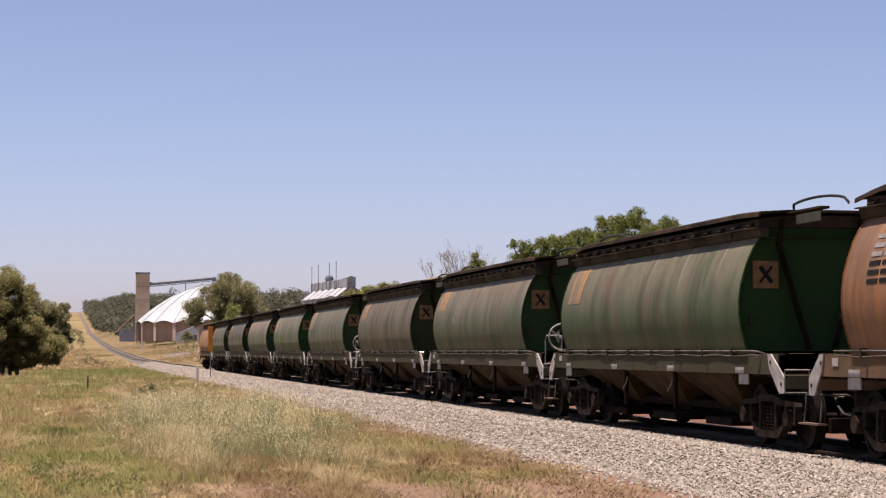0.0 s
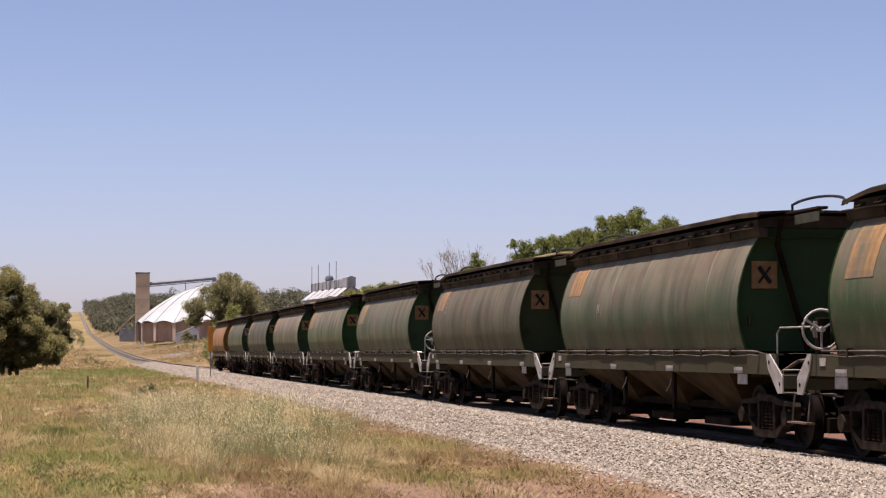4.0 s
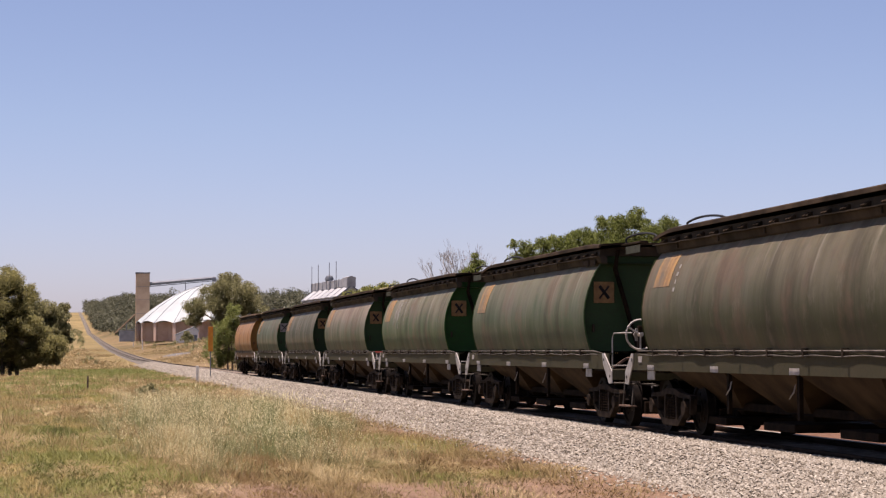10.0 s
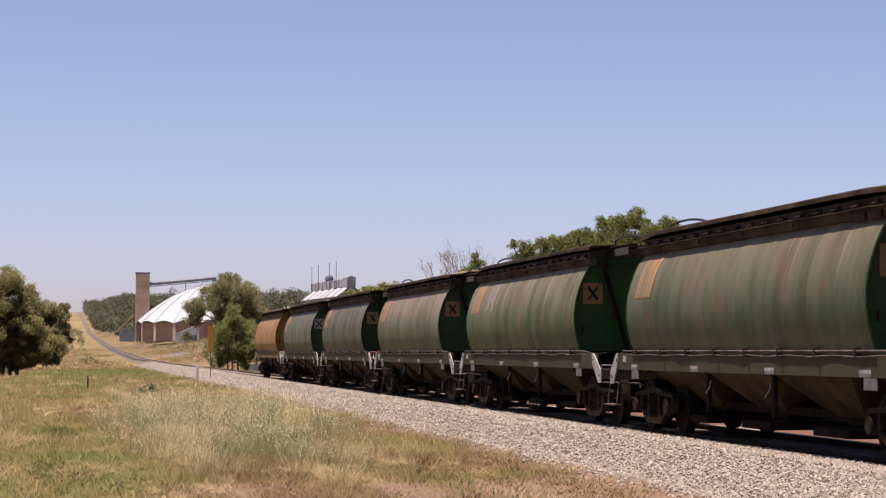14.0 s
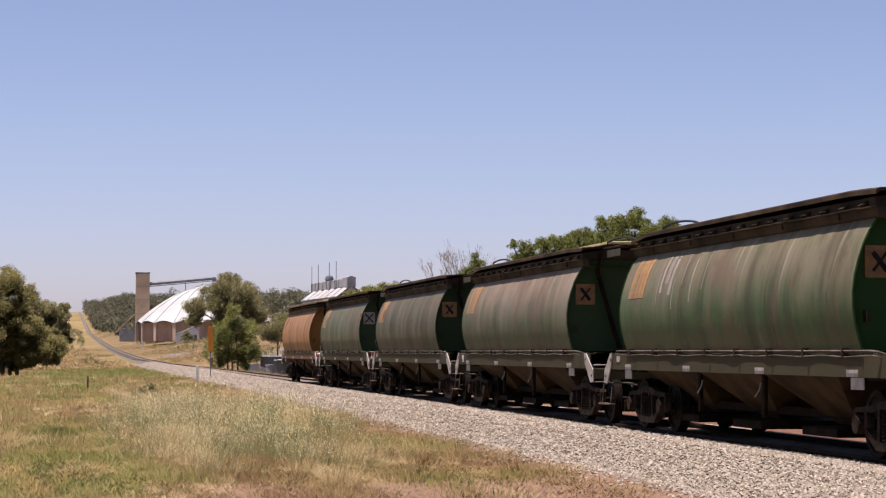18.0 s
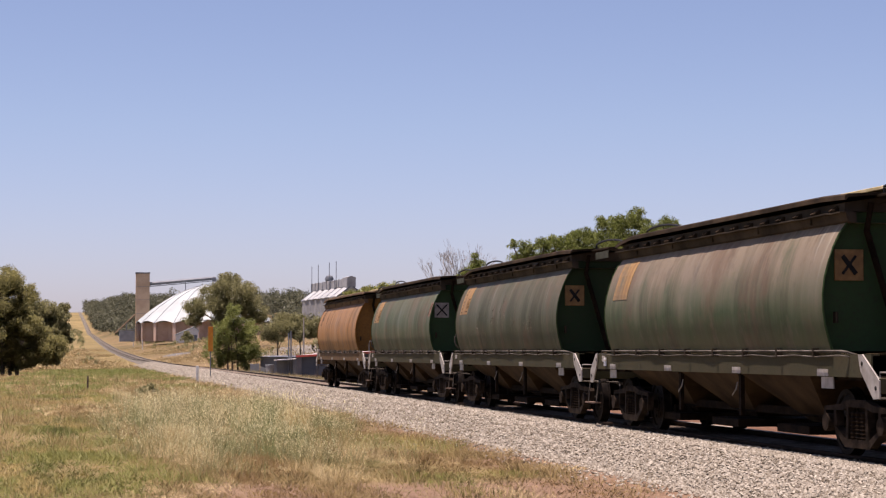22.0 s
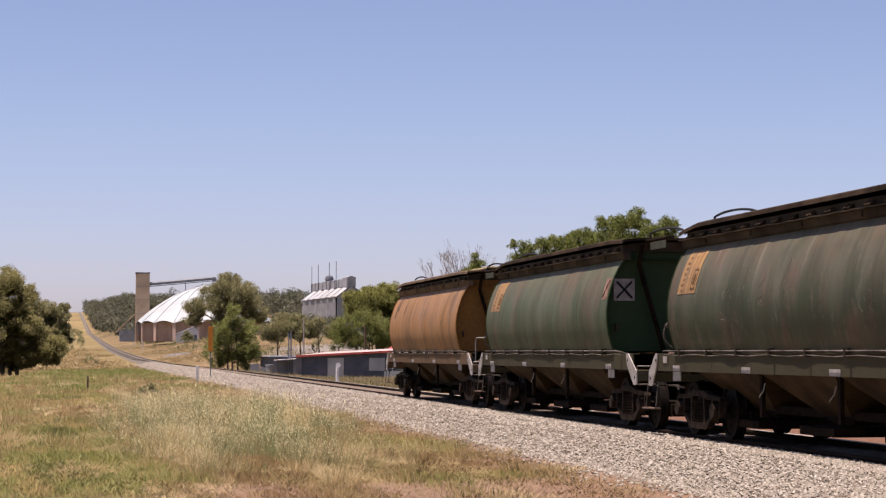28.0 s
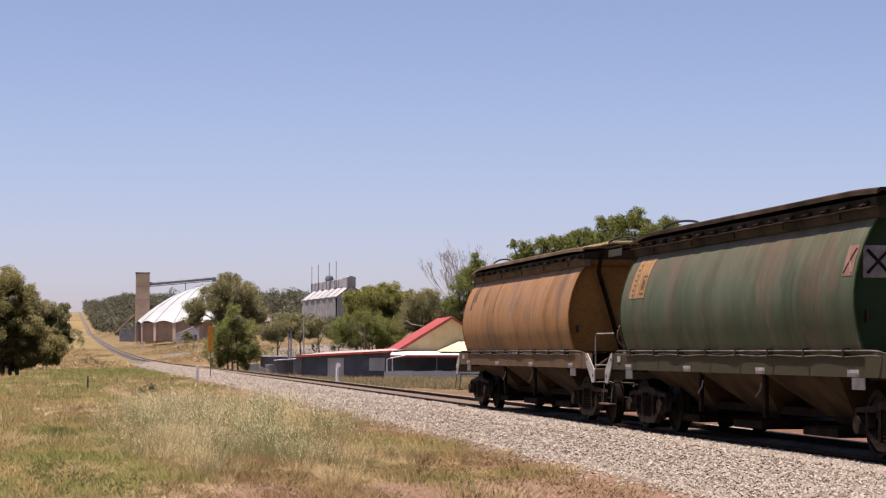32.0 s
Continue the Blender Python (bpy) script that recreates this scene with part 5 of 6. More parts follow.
def grain_store():
    z0 = float(land(38, 623))
    t = thing("grain_tower", pose(20.5, 626.4, z0 - 0.3), "tall square pale concrete elevator tower", "tower")
    bm = bmesh.new()
    box(bm, -2.05, 2.05, -2.05, 2.05, 0, 20.6)
    part("shaft", bm, CONCRETE, t)
    for z in (4.2, 8.4, 12.6, 16.6):
        bm = bmesh.new()
        box(bm, -2.07, 2.07, -2.07, 2.07, z, z + 0.08)
        part("pour_line", bm, STEEL_GREY, t)
    bm = bmesh.new()
    box(bm, -2.2, 2.2, -2.2, 2.2, 20.6, 21.0)
    bevelled(bm, 0.04)
    part("cap", bm, STEEL_GREY, t)

    s = thing("grain_store", pose(39.4, 623, z0 - 0.3), "round concrete grain store with a scalloped white dome roof", "silo")
    R, lobes = 20.2, 18
    bm = bmesh.new()
    rings = []
    H, EAVE = 17.2, 5.3
    for j in range(15):
        f = j / 14
        ring = []
        for i in range(lobes * 6):
            a = 2 * math.pi * i / (lobes * 6)
            lobe = abs(math.sin(a * lobes / 2))
            r = (R + 0.25) * (1 - f) + 0.4
            z = EAVE + (H - EAVE) * dome_rise(f) + 0.75 * lobe * (1 - f) ** 2
            ring.append(bm.verts.new((r * math.cos(a), r * math.sin(a), z)))
        rings.append(ring)
    for p, q in zip(rings, rings[1:]):
        for i in range(len(p)):
            bm.faces.new((p[i], p[(i + 1) % len(p)], q[(i + 1) % len(q)], q[i]))
    bm.faces.new(rings[-1])
    part("dome", bm, DOME_WHITE, s, "white scalloped sheet roof", smooth=True)
    for i in range(lobes):
        a = 2 * math.pi * i / lobes
        bm = bmesh.new()
        pts = []
        for j in range(0, 14):
            f = j / 14
            r = (R + 0.27) * (1 - f) + 0.4
            pts.append((r * math.cos(a), r * math.sin(a), EAVE + (H - EAVE) * dome_rise(f) + 0.05))
        tube(bm, pts, 0.09, 5)
        part("roof_seam", bm, STEEL_GREY, s)
        bm = bmesh.new()
        n = 7
        arc = []
        for q in range(n):
            b = a + (2 * math.pi / lobes) * (q / (n - 1))
            r = R - 3.4 * math.sin(math.pi * q / (n - 1))
            arc.append((r * math.cos(b), r * math.sin(b)))
        inner = [(x * 0.96, y * 0.96) for x, y in arc[::-1]]
        lo = [bm.verts.new((x, y, 0)) for x, y in arc + inner]
        hi = [bm.verts.new((x, y, EAVE + 0.7 * math.sin(math.pi * q / (n - 1)) if q < n else EAVE)) for q, (x, y) in enumerate(arc + inner)]
        for q in range(len(lo)):
            r = (q + 1) % len(lo)
            bm.faces.new((lo[q], lo[r], hi[r], hi[q]))
        part("wall_bay", bm, BUFF_WALL, s)
        bm = bmesh.new()
        box(bm, -0.45, 0.45, -0.5, 0.5, 0, EAVE)
        ob = part("buttress", bm, BUFF_WALL, s)
        ob.matrix_local = pose(R * math.cos(a), R * math.sin(a), 0, 0, 0, math.degrees(a))
    c = thing("conveyor", pose(0, 0, 0), "grey enclosed conveyor gallery from the tower to the dome", "conveyor")
    bm = bmesh.new()
    p, q = Vector((22.3, 626.0, z0 + 17.2)), Vector((42.3, 622.6, z0 + 19.0))
    for dz, r in ((0, 0.55), (-0.8, 0.12)):
        tube(bm, [p + Vector((0, 0, dz)), q + Vector((0, 0, dz))], r, 4)
    part("gallery", bm, STEEL_GREY, c)
    bm = bmesh.new()
    box(bm, 41.4, 42.6, 621.8, 623.0, z0 + 17.9, z0 + 19.2)
    part("head_house", bm, STEEL_GREY, c)
    bm = bmesh.new()
    tube(bm, [(33.4, 623.9, z0 + 13.2), (33.4, 623.9, z0 + 17.9)], 0.12, 5)
    part("trestle", bm, STEEL_GREY, c)
    d = thing("annexe", pose(13.6, 617, z0 - 0.4), "low grey iron shed beside the tower", "shed")
    bm = bmesh.new()
    box(bm, -0.2, 4.3, -3, 3, 0, 3.3)
    part("wall", bm, SHEET_GREY, d)
    bm = bmesh.new()
    prism(bm, [(-0.5, 3.1), (4.5, 3.7), (4.5, 3.85), (-0.5, 3.25)], "y", -3.2, 3.2)
    part("roof", bm, GALV, d)
    bm = bmesh.new()
    tube(bm, [(-1.5, 0, 2.4), (4.5, 3, 8.2)], 0.26, 4)
    part("intake_leg", bm, ROOF_BROWN, d, "dull brown intake conveyor leg")
    bm = bmesh.new()
    tube(bm, [(1.9, 1.7, 0), (1.9, 1.7, 5.6)], 0.16, 6)
    part("leg_support", bm, STEEL_GREY, d)
    e2 = thing("weigh_shed", pose(31.8, 585, float(land(31.8, 585)) - 0.2), "small pale iron shed with a skillion roof", "shed")
    bm = bmesh.new()
    prism(bm, [(-3.1, 0), (3.0, 0), (3.0, 3.5), (2.0, 4.5), (-3.1, 2.3)], "y", -2.5, 2.5)
    part("wall", bm, WHITE, e2)
    bm = bmesh.new()
    prism(bm, [(-3.4, 2.2), (2.05, 4.55), (3.3, 3.3), (3.3, 3.6), (2.1, 4.9), (-3.4, 2.55)], "y", -2.7, 2.7)
    part("roof", bm, DOME_WHITE, e2)
    bm = bmesh.new()
    box(bm, 0.9, 2.7, -2.53, -2.505, 0, 2.4)
    part("doorway", bm, STEEL_GREY, e2)


grain_store()


def steel_bins():
    """A block of tall galvanised bins under folded pale roofs, with a gallery and masts along its ridge."""
    g = float(land(58, 478)) - 0.3
    t = thing("grain_bins", pose(60.2, 479, g, 0, 0, -85.2), "row of galvanised grain bins under a roof gallery", "silo")
    z = 14.4 - g
    for i in range(6):
        x = -17.5 + i * 7.0
        bm = bmesh.new()
        prof = [(z - 9.5 + 9.5 * q / 39, 3.46 + (0.016 if q % 2 else 0)) for q in range(40)]
        lathe(bm, prof, False, 32, (x, 0, 0))
        part("bin", bm, BIN_WALL, t, "corrugated galvanised bin wall")
        for s in (-1, 1):
            bm = bmesh.new()
            a = [bm.verts.new(p) for p in ((x - 3.3, s * 3.4, z - 0.12), (x, s * 3.5, z + 0.04), (x + 3.3, s * 3.4, z - 0.12), (x + 3.3, s * 0.4, z + 2.2), (x, s * 0.4, z + 2.6), (x - 3.3, s * 0.4, z + 2.2))]
            b = [bm.verts.new((v.co.x, v.co.y, v.co.z - 0.12)) for v in a]
            for r in ((0, 1, 4, 5), (1, 2, 3, 4)):
                bm.faces.new([a[k] for k in r])
                bm.faces.new([b[k] for k in r[::-1]])
            for k in range(6):
                bm.faces.new((a[k], a[(k + 1) % 6], b[(k + 1) % 6], b[k]))
            part("folded_roof", bm, BIN_ROOF, t, "pale folded roof sheet")
    # added strips: dark seams, and the grey reflection between the bright folds
    for i in range(7):
        x = -21.0 + i * 7.0
        for s in (-1, 1):
            bm = bmesh.new()
            prism(bm, [(s * 3.42, z - 0.3), (s * 3.42, z - 0.06), (s * 0.4, z + 2.3), (s * 0.4, z + 2.0)], "x", x - 0.35, x + 0.35)
            part("valley_gutter", bm, STEEL_GREY, t, "dull grey strip for the roof's seam and reflection")
    bm = bmesh.new()
    box(bm, -20.8, 20.8, -3.2, 3.2, z - 9.5, z - 0.2)
    part("wall", bm, BIN_WALL, t, "flat galvanised sheets between the bins")
    for x in (-20.9, 20.9):
        bm = bmesh.new()
        prism(bm, [(-3.4, z - 0.3), (3.4, z - 0.3), (0.5, z + 2.2), (-0.5, z + 2.2)], "x", x - 0.06, x + 0.06)
        part("end_gable", bm, BIN_ROOF, t)
    for i in range(8):
        bm = bmesh.new()
        box(bm, -21.0 + i * 4.6, -16.5 + i * 4.6, -0.8, 0.8, z + 2.2, z + 4.1)
        bevelled(bm, 0.06)
        part("gallery_bay", bm, SHEET_GREY, t, "grey sheet gallery")
    for i in range(9):
        bm = bmesh.new()
        box(bm, -21.1 + i * 4.6, -20.8 + i * 4.6, -0.9, -0.72, z + 1.2, z + 4.2)
        part("gallery_post", bm, STEEL_GREY, t)
    bm = bmesh.new()
    prism(bm, [(-1.0, z + 2.1), (1.0, z + 2.1), (1.0, z + 4.3), (0, z + 4.6), (-1.0, z + 4.3)], "x", 15.8, 21.0)
    part("head_house", bm, SHEET_GREY, t)
    bm = bmesh.new()
    lathe(bm, [(z + 4.1, 0.9), (z + 4.8, 1.05), (z + 5.4, 0.8), (z + 5.7, 0.2)], False, 16, (-3.5, 0, 0))
    part("cyclone", bm, STEEL_GREY, t, smooth=True)
    for x in (-19.8, -12.0, 1.0, 8.8):
        bm = bmesh.new()
        tube(bm, [(x, -0.95, z + 1.2), (x, -0.95, z + 8.4)], 0.075, 6)
        part("mast", bm, STEEL_GREY, t)
    bm = bmesh.new()
    box(bm, -21.4, 21.4, -3.8, 3.8, 0, z - 9.4)
    part("plinth", bm, BUFF_WALL, t)
    bm = bmesh.new()
    tube(bm, [(20.4, -3.4, z - 9.4), (20.4, -3.4, z - 0.2)], 0.15, 6)
    part("downpipe", bm, BLACK, t)


steel_bins()


# ---- the house and sheds beyond the line ----
def house():
    z0 = -0.75
    t = thing("house", pose(36.5, 196.7, z0, 0, 0, -3.6), "cream weatherboard house with a red iron gable roof", "house")
    half, eave, peak, depth = 5.3, 2.65, 5.85, 12.0
    bm = bmesh.new()
    prism(bm, [(-half, 0), (half, 0), (half, eave), (0, peak), (-half, eave)], "y", 0, depth)
    wall = part("wall", bm, CREAM, t, "cream weatherboard wall")
    for i in range(22):
        z = 0.1 + i * 0.26
        wdt = half - 0.03 if z < eave else half * max(0.0, (peak - z) / (peak - eave)) - 0.05
        if wdt > 0.15:
            bm = bmesh.new()
            prism(bm, [(-0.045, z), (-0.004, z + 0.25), (-0.004, z)], "x", -wdt, wdt)
            part("weatherboard", bm, CREAM, wall)
    for s in (-1, 1):
        bm = bmesh.new()
        o = 0.55
        k = (peak - eave) / half
        prism(bm, [(0, peak + 0.05), (s * (half + o), eave - o * k + 0.05), (s * (half + o), eave - o * k + 0.2), (0, peak + 0.22)], "y", -0.5, depth + 0.4)
        roof = part("roof", bm, RED_ROOF, t, "red corrugated roof")
        bm = bmesh.new()
        prism(bm, [(0, peak - 0.05), (s * (half + o), eave - o * k - 0.1), (s * (half + o), eave - o * k + 0.19), (0, peak + 0.21)], "y", -0.54, -0.505)
        part("barge_board", bm, MAROON, roof)
    # a small pale yellow hip in front of the gable
    bm = bmesh.new()
    a = [bm.verts.new(p) for p in ((-1.5, -4.2, 2.62), (4.6, -4.2, 2.62), (4.6, -0.06, 2.66), (0.9, -0.06, 3.70), (-1.5, -0.06, 2.66))]
    for f in ((0, 1, 3), (0, 3, 4), (1, 2, 3), (0, 4, 2, 1), (2, 4, 3)):
        bm.faces.new([a[i] for i in f])
    part("porch_roof", bm, PALE_YELLOW, t, "pale yellow hip in front of the gable")
    v = thing("verandah", pose(36.0, 189.5, z0, 0, 0, -10.3), "low verandah with a white curved edge and dark shade below", "verandah")
    bm = bmesh.new()
    prism(bm, [(0, 2.22), (6.4, 2.56), (6.4, 2.64), (0, 2.30)], "x", -6.6, 6.5)
    part("roof", bm, WHITE, v)
    bm = bmesh.new()
    box(bm, -6.6, 6.5, -0.05, 0.0, 2.08, 2.26)
    part("fascia", bm, RED_ROOF, v)
    for x in (-6.4, -2.2, 2.2, 6.2):
        bm = bmesh.new()
        tube(bm, [(x, 0.06, 0), (x, 0.06, 2.3)], 0.05, 6)
        part("post", bm, WHITE if x < -6 else STEEL_GREY, v)
    # dark sheet added for the shade under the verandah roof
    bm = bmesh.new()
    box(bm, -6.4, 6.4, 4.6, 4.7, 0, 2.3)
    part("back_wall", bm, SLATE_WALL, v)
    bm = bmesh.new()
    tube(bm, [(-6.9, -0.3, 0.6), (-6.9, -0.3, 1.9), (-6.6, -0.3, 2.0), (-5.2, -0.3, 2.25)], 0.05, 6)
    part("downpipe", bm, WHITE, v)
    f = thing("iron_fence", pose(36.0, 184, float(land(33, 182)), 0, 0, -10.3), "low grey corrugated iron fence", "fence")
    for i in range(20):
        bm = bmesh.new()
        box(bm, -8 + i * 0.9, -8 + i * 0.9 + 0.885, -0.02 + 0.01 * (i % 2), 0.02 + 0.01 * (i % 2), 0, 0.72 + 0.03 * (i % 3))
        part("sheet", bm, GALV, f)

    s = thing("long_shed", pose(22.5, 203.5, z0, 0, 0, -44.2), "long slate-blue shed with a red roof edge", "shed")
    length = 11.3
    lo, hi = 2.14, 2.62   # the roof climbs towards the house
    bm = bmesh.new()
    prism(bm, [(0, 0), (length, 0), (length, hi), (0, lo)], "y", 0, 4.5)
    part("wall", bm, SLATE_WALL, s)
    for i in range(37):
        x = 0.05 + i * 0.3
        bm = bmesh.new()
        box(bm, x, x + 0.08, -0.012, -0.002, 0, lo + (hi - lo) * x / length - 0.02)
        part("rib", bm, SLATE_WALL, s)
    bm = bmesh.new()
    a = [bm.verts.new((x, y, z + q)) for q in (0, 0.09) for x, y, z in ((-0.3, -0.5, lo), (length + 0.2, -0.5, hi + 0.02), (length + 0.2, 4.9, hi + 0.36), (-0.3, 4.9, lo + 0.36))]
    for f in ((3, 2, 1, 0), (4, 5, 6, 7), (0, 1, 5, 4), (1, 2, 6, 5), (2, 3, 7, 6), (3, 0, 4, 7)):
        bm.faces.new([a[i] for i in f])
    part("roof", bm, PINK_ROOF, s, "pale pinkish iron roof")
    bm = bmesh.new()
    prism(bm, [(-0.3, lo - 0.1), (length + 0.2, hi - 0.08), (length + 0.2, hi + 0.115), (-0.3, lo + 0.095)], "y", -0.56, -0.505)
    part("fascia", bm, RED_ROOF, s)
    for x0, x1, z1 in ((3.3, 5.3, 2.0), (8.4, 10.3, 2.0)):
        bm = bmesh.new()
        box(bm, x0, x1, -0.06, -0.03, 0.1 if x0 < 8 else 0.75, z1)
        part("door" if x0 < 8 else "window", bm, GALV, s, "pale sheet door" if x0 < 8 else "pale shuttered window")
    g = thing("lean_to", pose(19.4, 215, z0, 0, 0, -40), "small grey iron lean-to", "shed")
    bm = bmesh.new()
    box(bm, 0, 4.6, 0, 3, 0, 2.05)
    part("wall", bm, STEEL_GREY, g)
    bm = bmesh.new()
    prism(bm, [(-0.3, 2.03), (3.3, 2.12), (3.3, 2.18), (-0.3, 2.09)], "x", -0.3, 4.9)
    part("roof", bm, STEEL_GREY, g)
    p = thing("porch", pose(19.8, 203.6, z0), "small white-roofed iron porch", "porch")
    bm = bmesh.new()
    prism(bm, [(0, 1.72), (2.1, 1.86), (2.1, 1.93), (0, 1.79)], "y", -0.9, 0.9)
    part("roof", bm, WHITE, p)
    for x, y in ((0.1, -0.8), (1.9, -0.8), (0.1, 0.8), (1.9, 0.8)):
        bm = bmesh.new()
        tube(bm, [(x, y, 0), (x, y, 1.74)], 0.03, 6)
        part("post", bm, STEEL_GREY, p)
    bm = bmesh.new()
    box(bm, 0.3, 1.9, 0.86, 0.9, 0, 1.7)
    part("back_sheet", bm, STEEL_GREY, p)
    f = thing("sheet_fence", pose(17.45, 205, z0, 0, 0, 4), "short stretch of bent grey iron sheets", "fence")
    for i, (h, tilt) in enumerate(((1.42, 2.0), (1.36, -1.5), (1.12, 3.0))):
        bm = bmesh.new()
        prism(bm, [(0, 0), (0.5, 0), (0.5 + 0.02 * tilt, h - 0.05 * tilt), (0.02 * tilt, h)], "y", -0.015, 0.015)
        bevelled(bm, 0.006)
        part("sheet", bm, GALV, f).matrix_local = pose(0.5 * i, 0.02 * (i % 2), 0)
    k = thing("water_tank", pose(19.45, 205, z0), "small grey corrugated iron water tank with a pale lid", "tank")
    bm = bmesh.new()
    lathe(bm, [(1.2 * q / 12, 0.42 + (0.02 if q % 2 else 0)) for q in range(13)], False, 20)
    part("drum", bm, SHEET_GREY, k)
    bm = bmesh.new()
    lathe(bm, [(1.2, 0.47), (1.29, 0.47), (1.31, 0.05)], False, 20)
    part("lid", bm, GALV, k)


house()


# ---- small things along the line ----
def line_posts():
    bm = bmesh.new()
    box(bm, -0.085, 0.085, -0.06, 0.06, 0, 0.98)
    bevelled(bm, 0.015)
    solid("distance_post", bm, WHITE, pose(7.65, 128.7, 0), "short white concrete post beside the ballast", "post")
    t = thing("track_sign", pose(8.95, 136, float(land(8.95, 136))), "narrow orange board on a thin steel post", "sign")
    bm = bmesh.new()
    tube(bm, [(0, 0, 0), (0, 0, 3.5)], 0.035, 8)
    part("post", bm, STEEL_GREY, t)
    bm = bmesh.new()
    box(bm, -0.16, 0.16, -0.045, -0.02, 1.9, 3.55)
    bevelled(bm, 0.008)
    part("board", bm, SIGN_ORANGE, t, "orange sign board")
    t = thing("point_indicator", pose(13.85, 108, 0.3), "low white point indicator with a round head", "signal")
    bm = bmesh.new()
    tube(bm, [(0, 0, -0.3), (0, 0, 0.75)], 0.09, 10)
    part("post", bm, WHITE, t)
    bm = bmesh.new()
    lathe(bm, [(-0.06, 0.13), (0.06, 0.13)], False, 16)
    ob = part("head", bm, WHITE, t)
    ob.matrix_local = pose(0.05, 0, 0.86, 90, 0, -10)
    for x, y, h, r, mat, label in ((0.69, 101.5, 0.75, 0.05, BARK, "thin weathered wooden stake in the grass"), (21.25, 204, 4.4, 0.08, STEEL_GREY, "grey steel pole by the shed"), (21.5, 204.2, 4.6, 0.08, STEEL_GREY, "grey steel pole by the shed"),
                                  (28.9, 259, 5.4, 0.10, DEADWOOD, "tall weathered grey wooden pole"), (17.7, 540, 2.9, 0.12, WHITE, "white painted marker post"), (18.5, 650, 2.3, 0.14, WHITE, "white painted marker post"), (33.4, 235, 5.2, 0.13, RUST_BROWN, "rusty red iron pole behind the shed")):
        bm = bmesh.new()
        tube(bm, [(0, 0, -0.2), (0, 0, h)], r, 8, 0.85)
        solid("post", bm, mat, pose(x, y, float(land(x, y))), label, "post")


line_posts()


def gravel_heap():
    x0, y0 = 19.8, 400.0
    bm = bmesh.new()
    rng = random.Random(3)
    rows = []
    for i in range(17):
        for_row = []
        for j in range(13):
            u, v = i / 8 - 1, j / 6 - 1
            h = max(0.0, 1 - u * u - v * v) ** 0.7 * 0.3 * rng.uniform(0.8, 1.15)
            x, y = x0 + u * 3.0, y0 + v * 9
            for_row.append(bm.verts.new((x, y, float(land(x, y)) - 0.05 + h)))
        rows.append(for_row)
    for a, b in zip(rows, rows[1:]):
        for j in range(12):
            bm.faces.new((a[j], b[j], b[j + 1], a[j + 1]))
    tagged(new("gravel_heap", mesh_of("gravel_heap", bm, GREY_GRAVEL, False)), "low heap of grey gravel on the flat", "gravel heap")


gravel_heap()


def gravel_yard():
    """A pale levelled yard behind the sheds, a sheet just over the ground."""
    bm = bmesh.new()
    rows = []
    for i in range(14):
        y = 284 + i * 5.5
        half = 9.0 * math.sin(math.pi * (i + 1) / 15) ** 0.35
        rows.append([bm.verts.new((x, y, float(land(x, y)) + 0.05)) for x in (33.0 + 0.11 * (y - 284) + half * q / 5 for q in range(-5, 6))])
    for a, b in zip(rows, rows[1:]):
        for j in range(10):
            bm.faces.new((a[j], a[j + 1], b[j + 1], b[j]))
    tagged(new("gravel_yard", mesh_of("gravel_yard", bm, GREY_YARD, True)), "pale levelled gravel yard behind the sheds", kind="structure")


gravel_yard()


# ---- far woods ----
def woods(name, label, spots, seed, material, per=26, leaf=1.1):
    clumps = []
    rng = random.Random(seed)
    for x0, x1, y0, y1, count, h in spots:
        for _ in range(count):
            x, y = rng.uniform(x0, x1), rng.uniform(y0, y1)
            if abs(x - float(line_x(y))) < (8 if y < 1200 else 5):
                continue
            g, tall = float(land(x, y)), h * rng.uniform(0.7, 1.15)
            core = (x, y, g + tall * 0.5)
            for _ in range(7):
                r = tall * rng.uniform(0.15, 0.28)
                clumps.append(((x + rng.uniform(-0.32, 0.32) * tall, y + rng.uniform(-0.32, 0.32) * tall, g + tall * rng.uniform(0.3, 0.78)), r, core))
    me = crown_leaves(clumps, per, leaf, seed, material, 0.9)
    me.name = name
    tagged(new(name, me), label, "trees", kind="stuff")


woods("far_woods", "dark grey-green wooded slope", [(19, 48, 800, 1000, 50, 7.5), (14, 40, 1000, 1250, 90, 8), (14, 60, 1250, 1500, 150, 11), (8, 70, 1500, 2300, 230, 14), (60, 175, 800, 1300, 120, 17), (-50, -14, 700, 1500, 40, 11), (60, 330, 1500, 2300, 130, 14)], 71, HAZY_WOODS, 9.0, 0.46)
woods("tree_belt", "grey-green belt of paddock trees", [(48, 130, 380, 470, 34, 5.2), (-60, -6, 330, 640, 60, 10)], 72, HAZY_WOODS, 18, 0.3)
woods("low_scrub", "low dry scrub on the paddocks", [(16, 60, 240, 620, 130, 1.5), (14.5, 30, 620, 1000, 70, 2.2), (-20, 6, 240, 700, 90, 1.3), (15, 40, 600, 900, 60, 2.5), (-8, 6, 700, 1500, 60, 3.0)], 73, DULL, 90, 0.13)


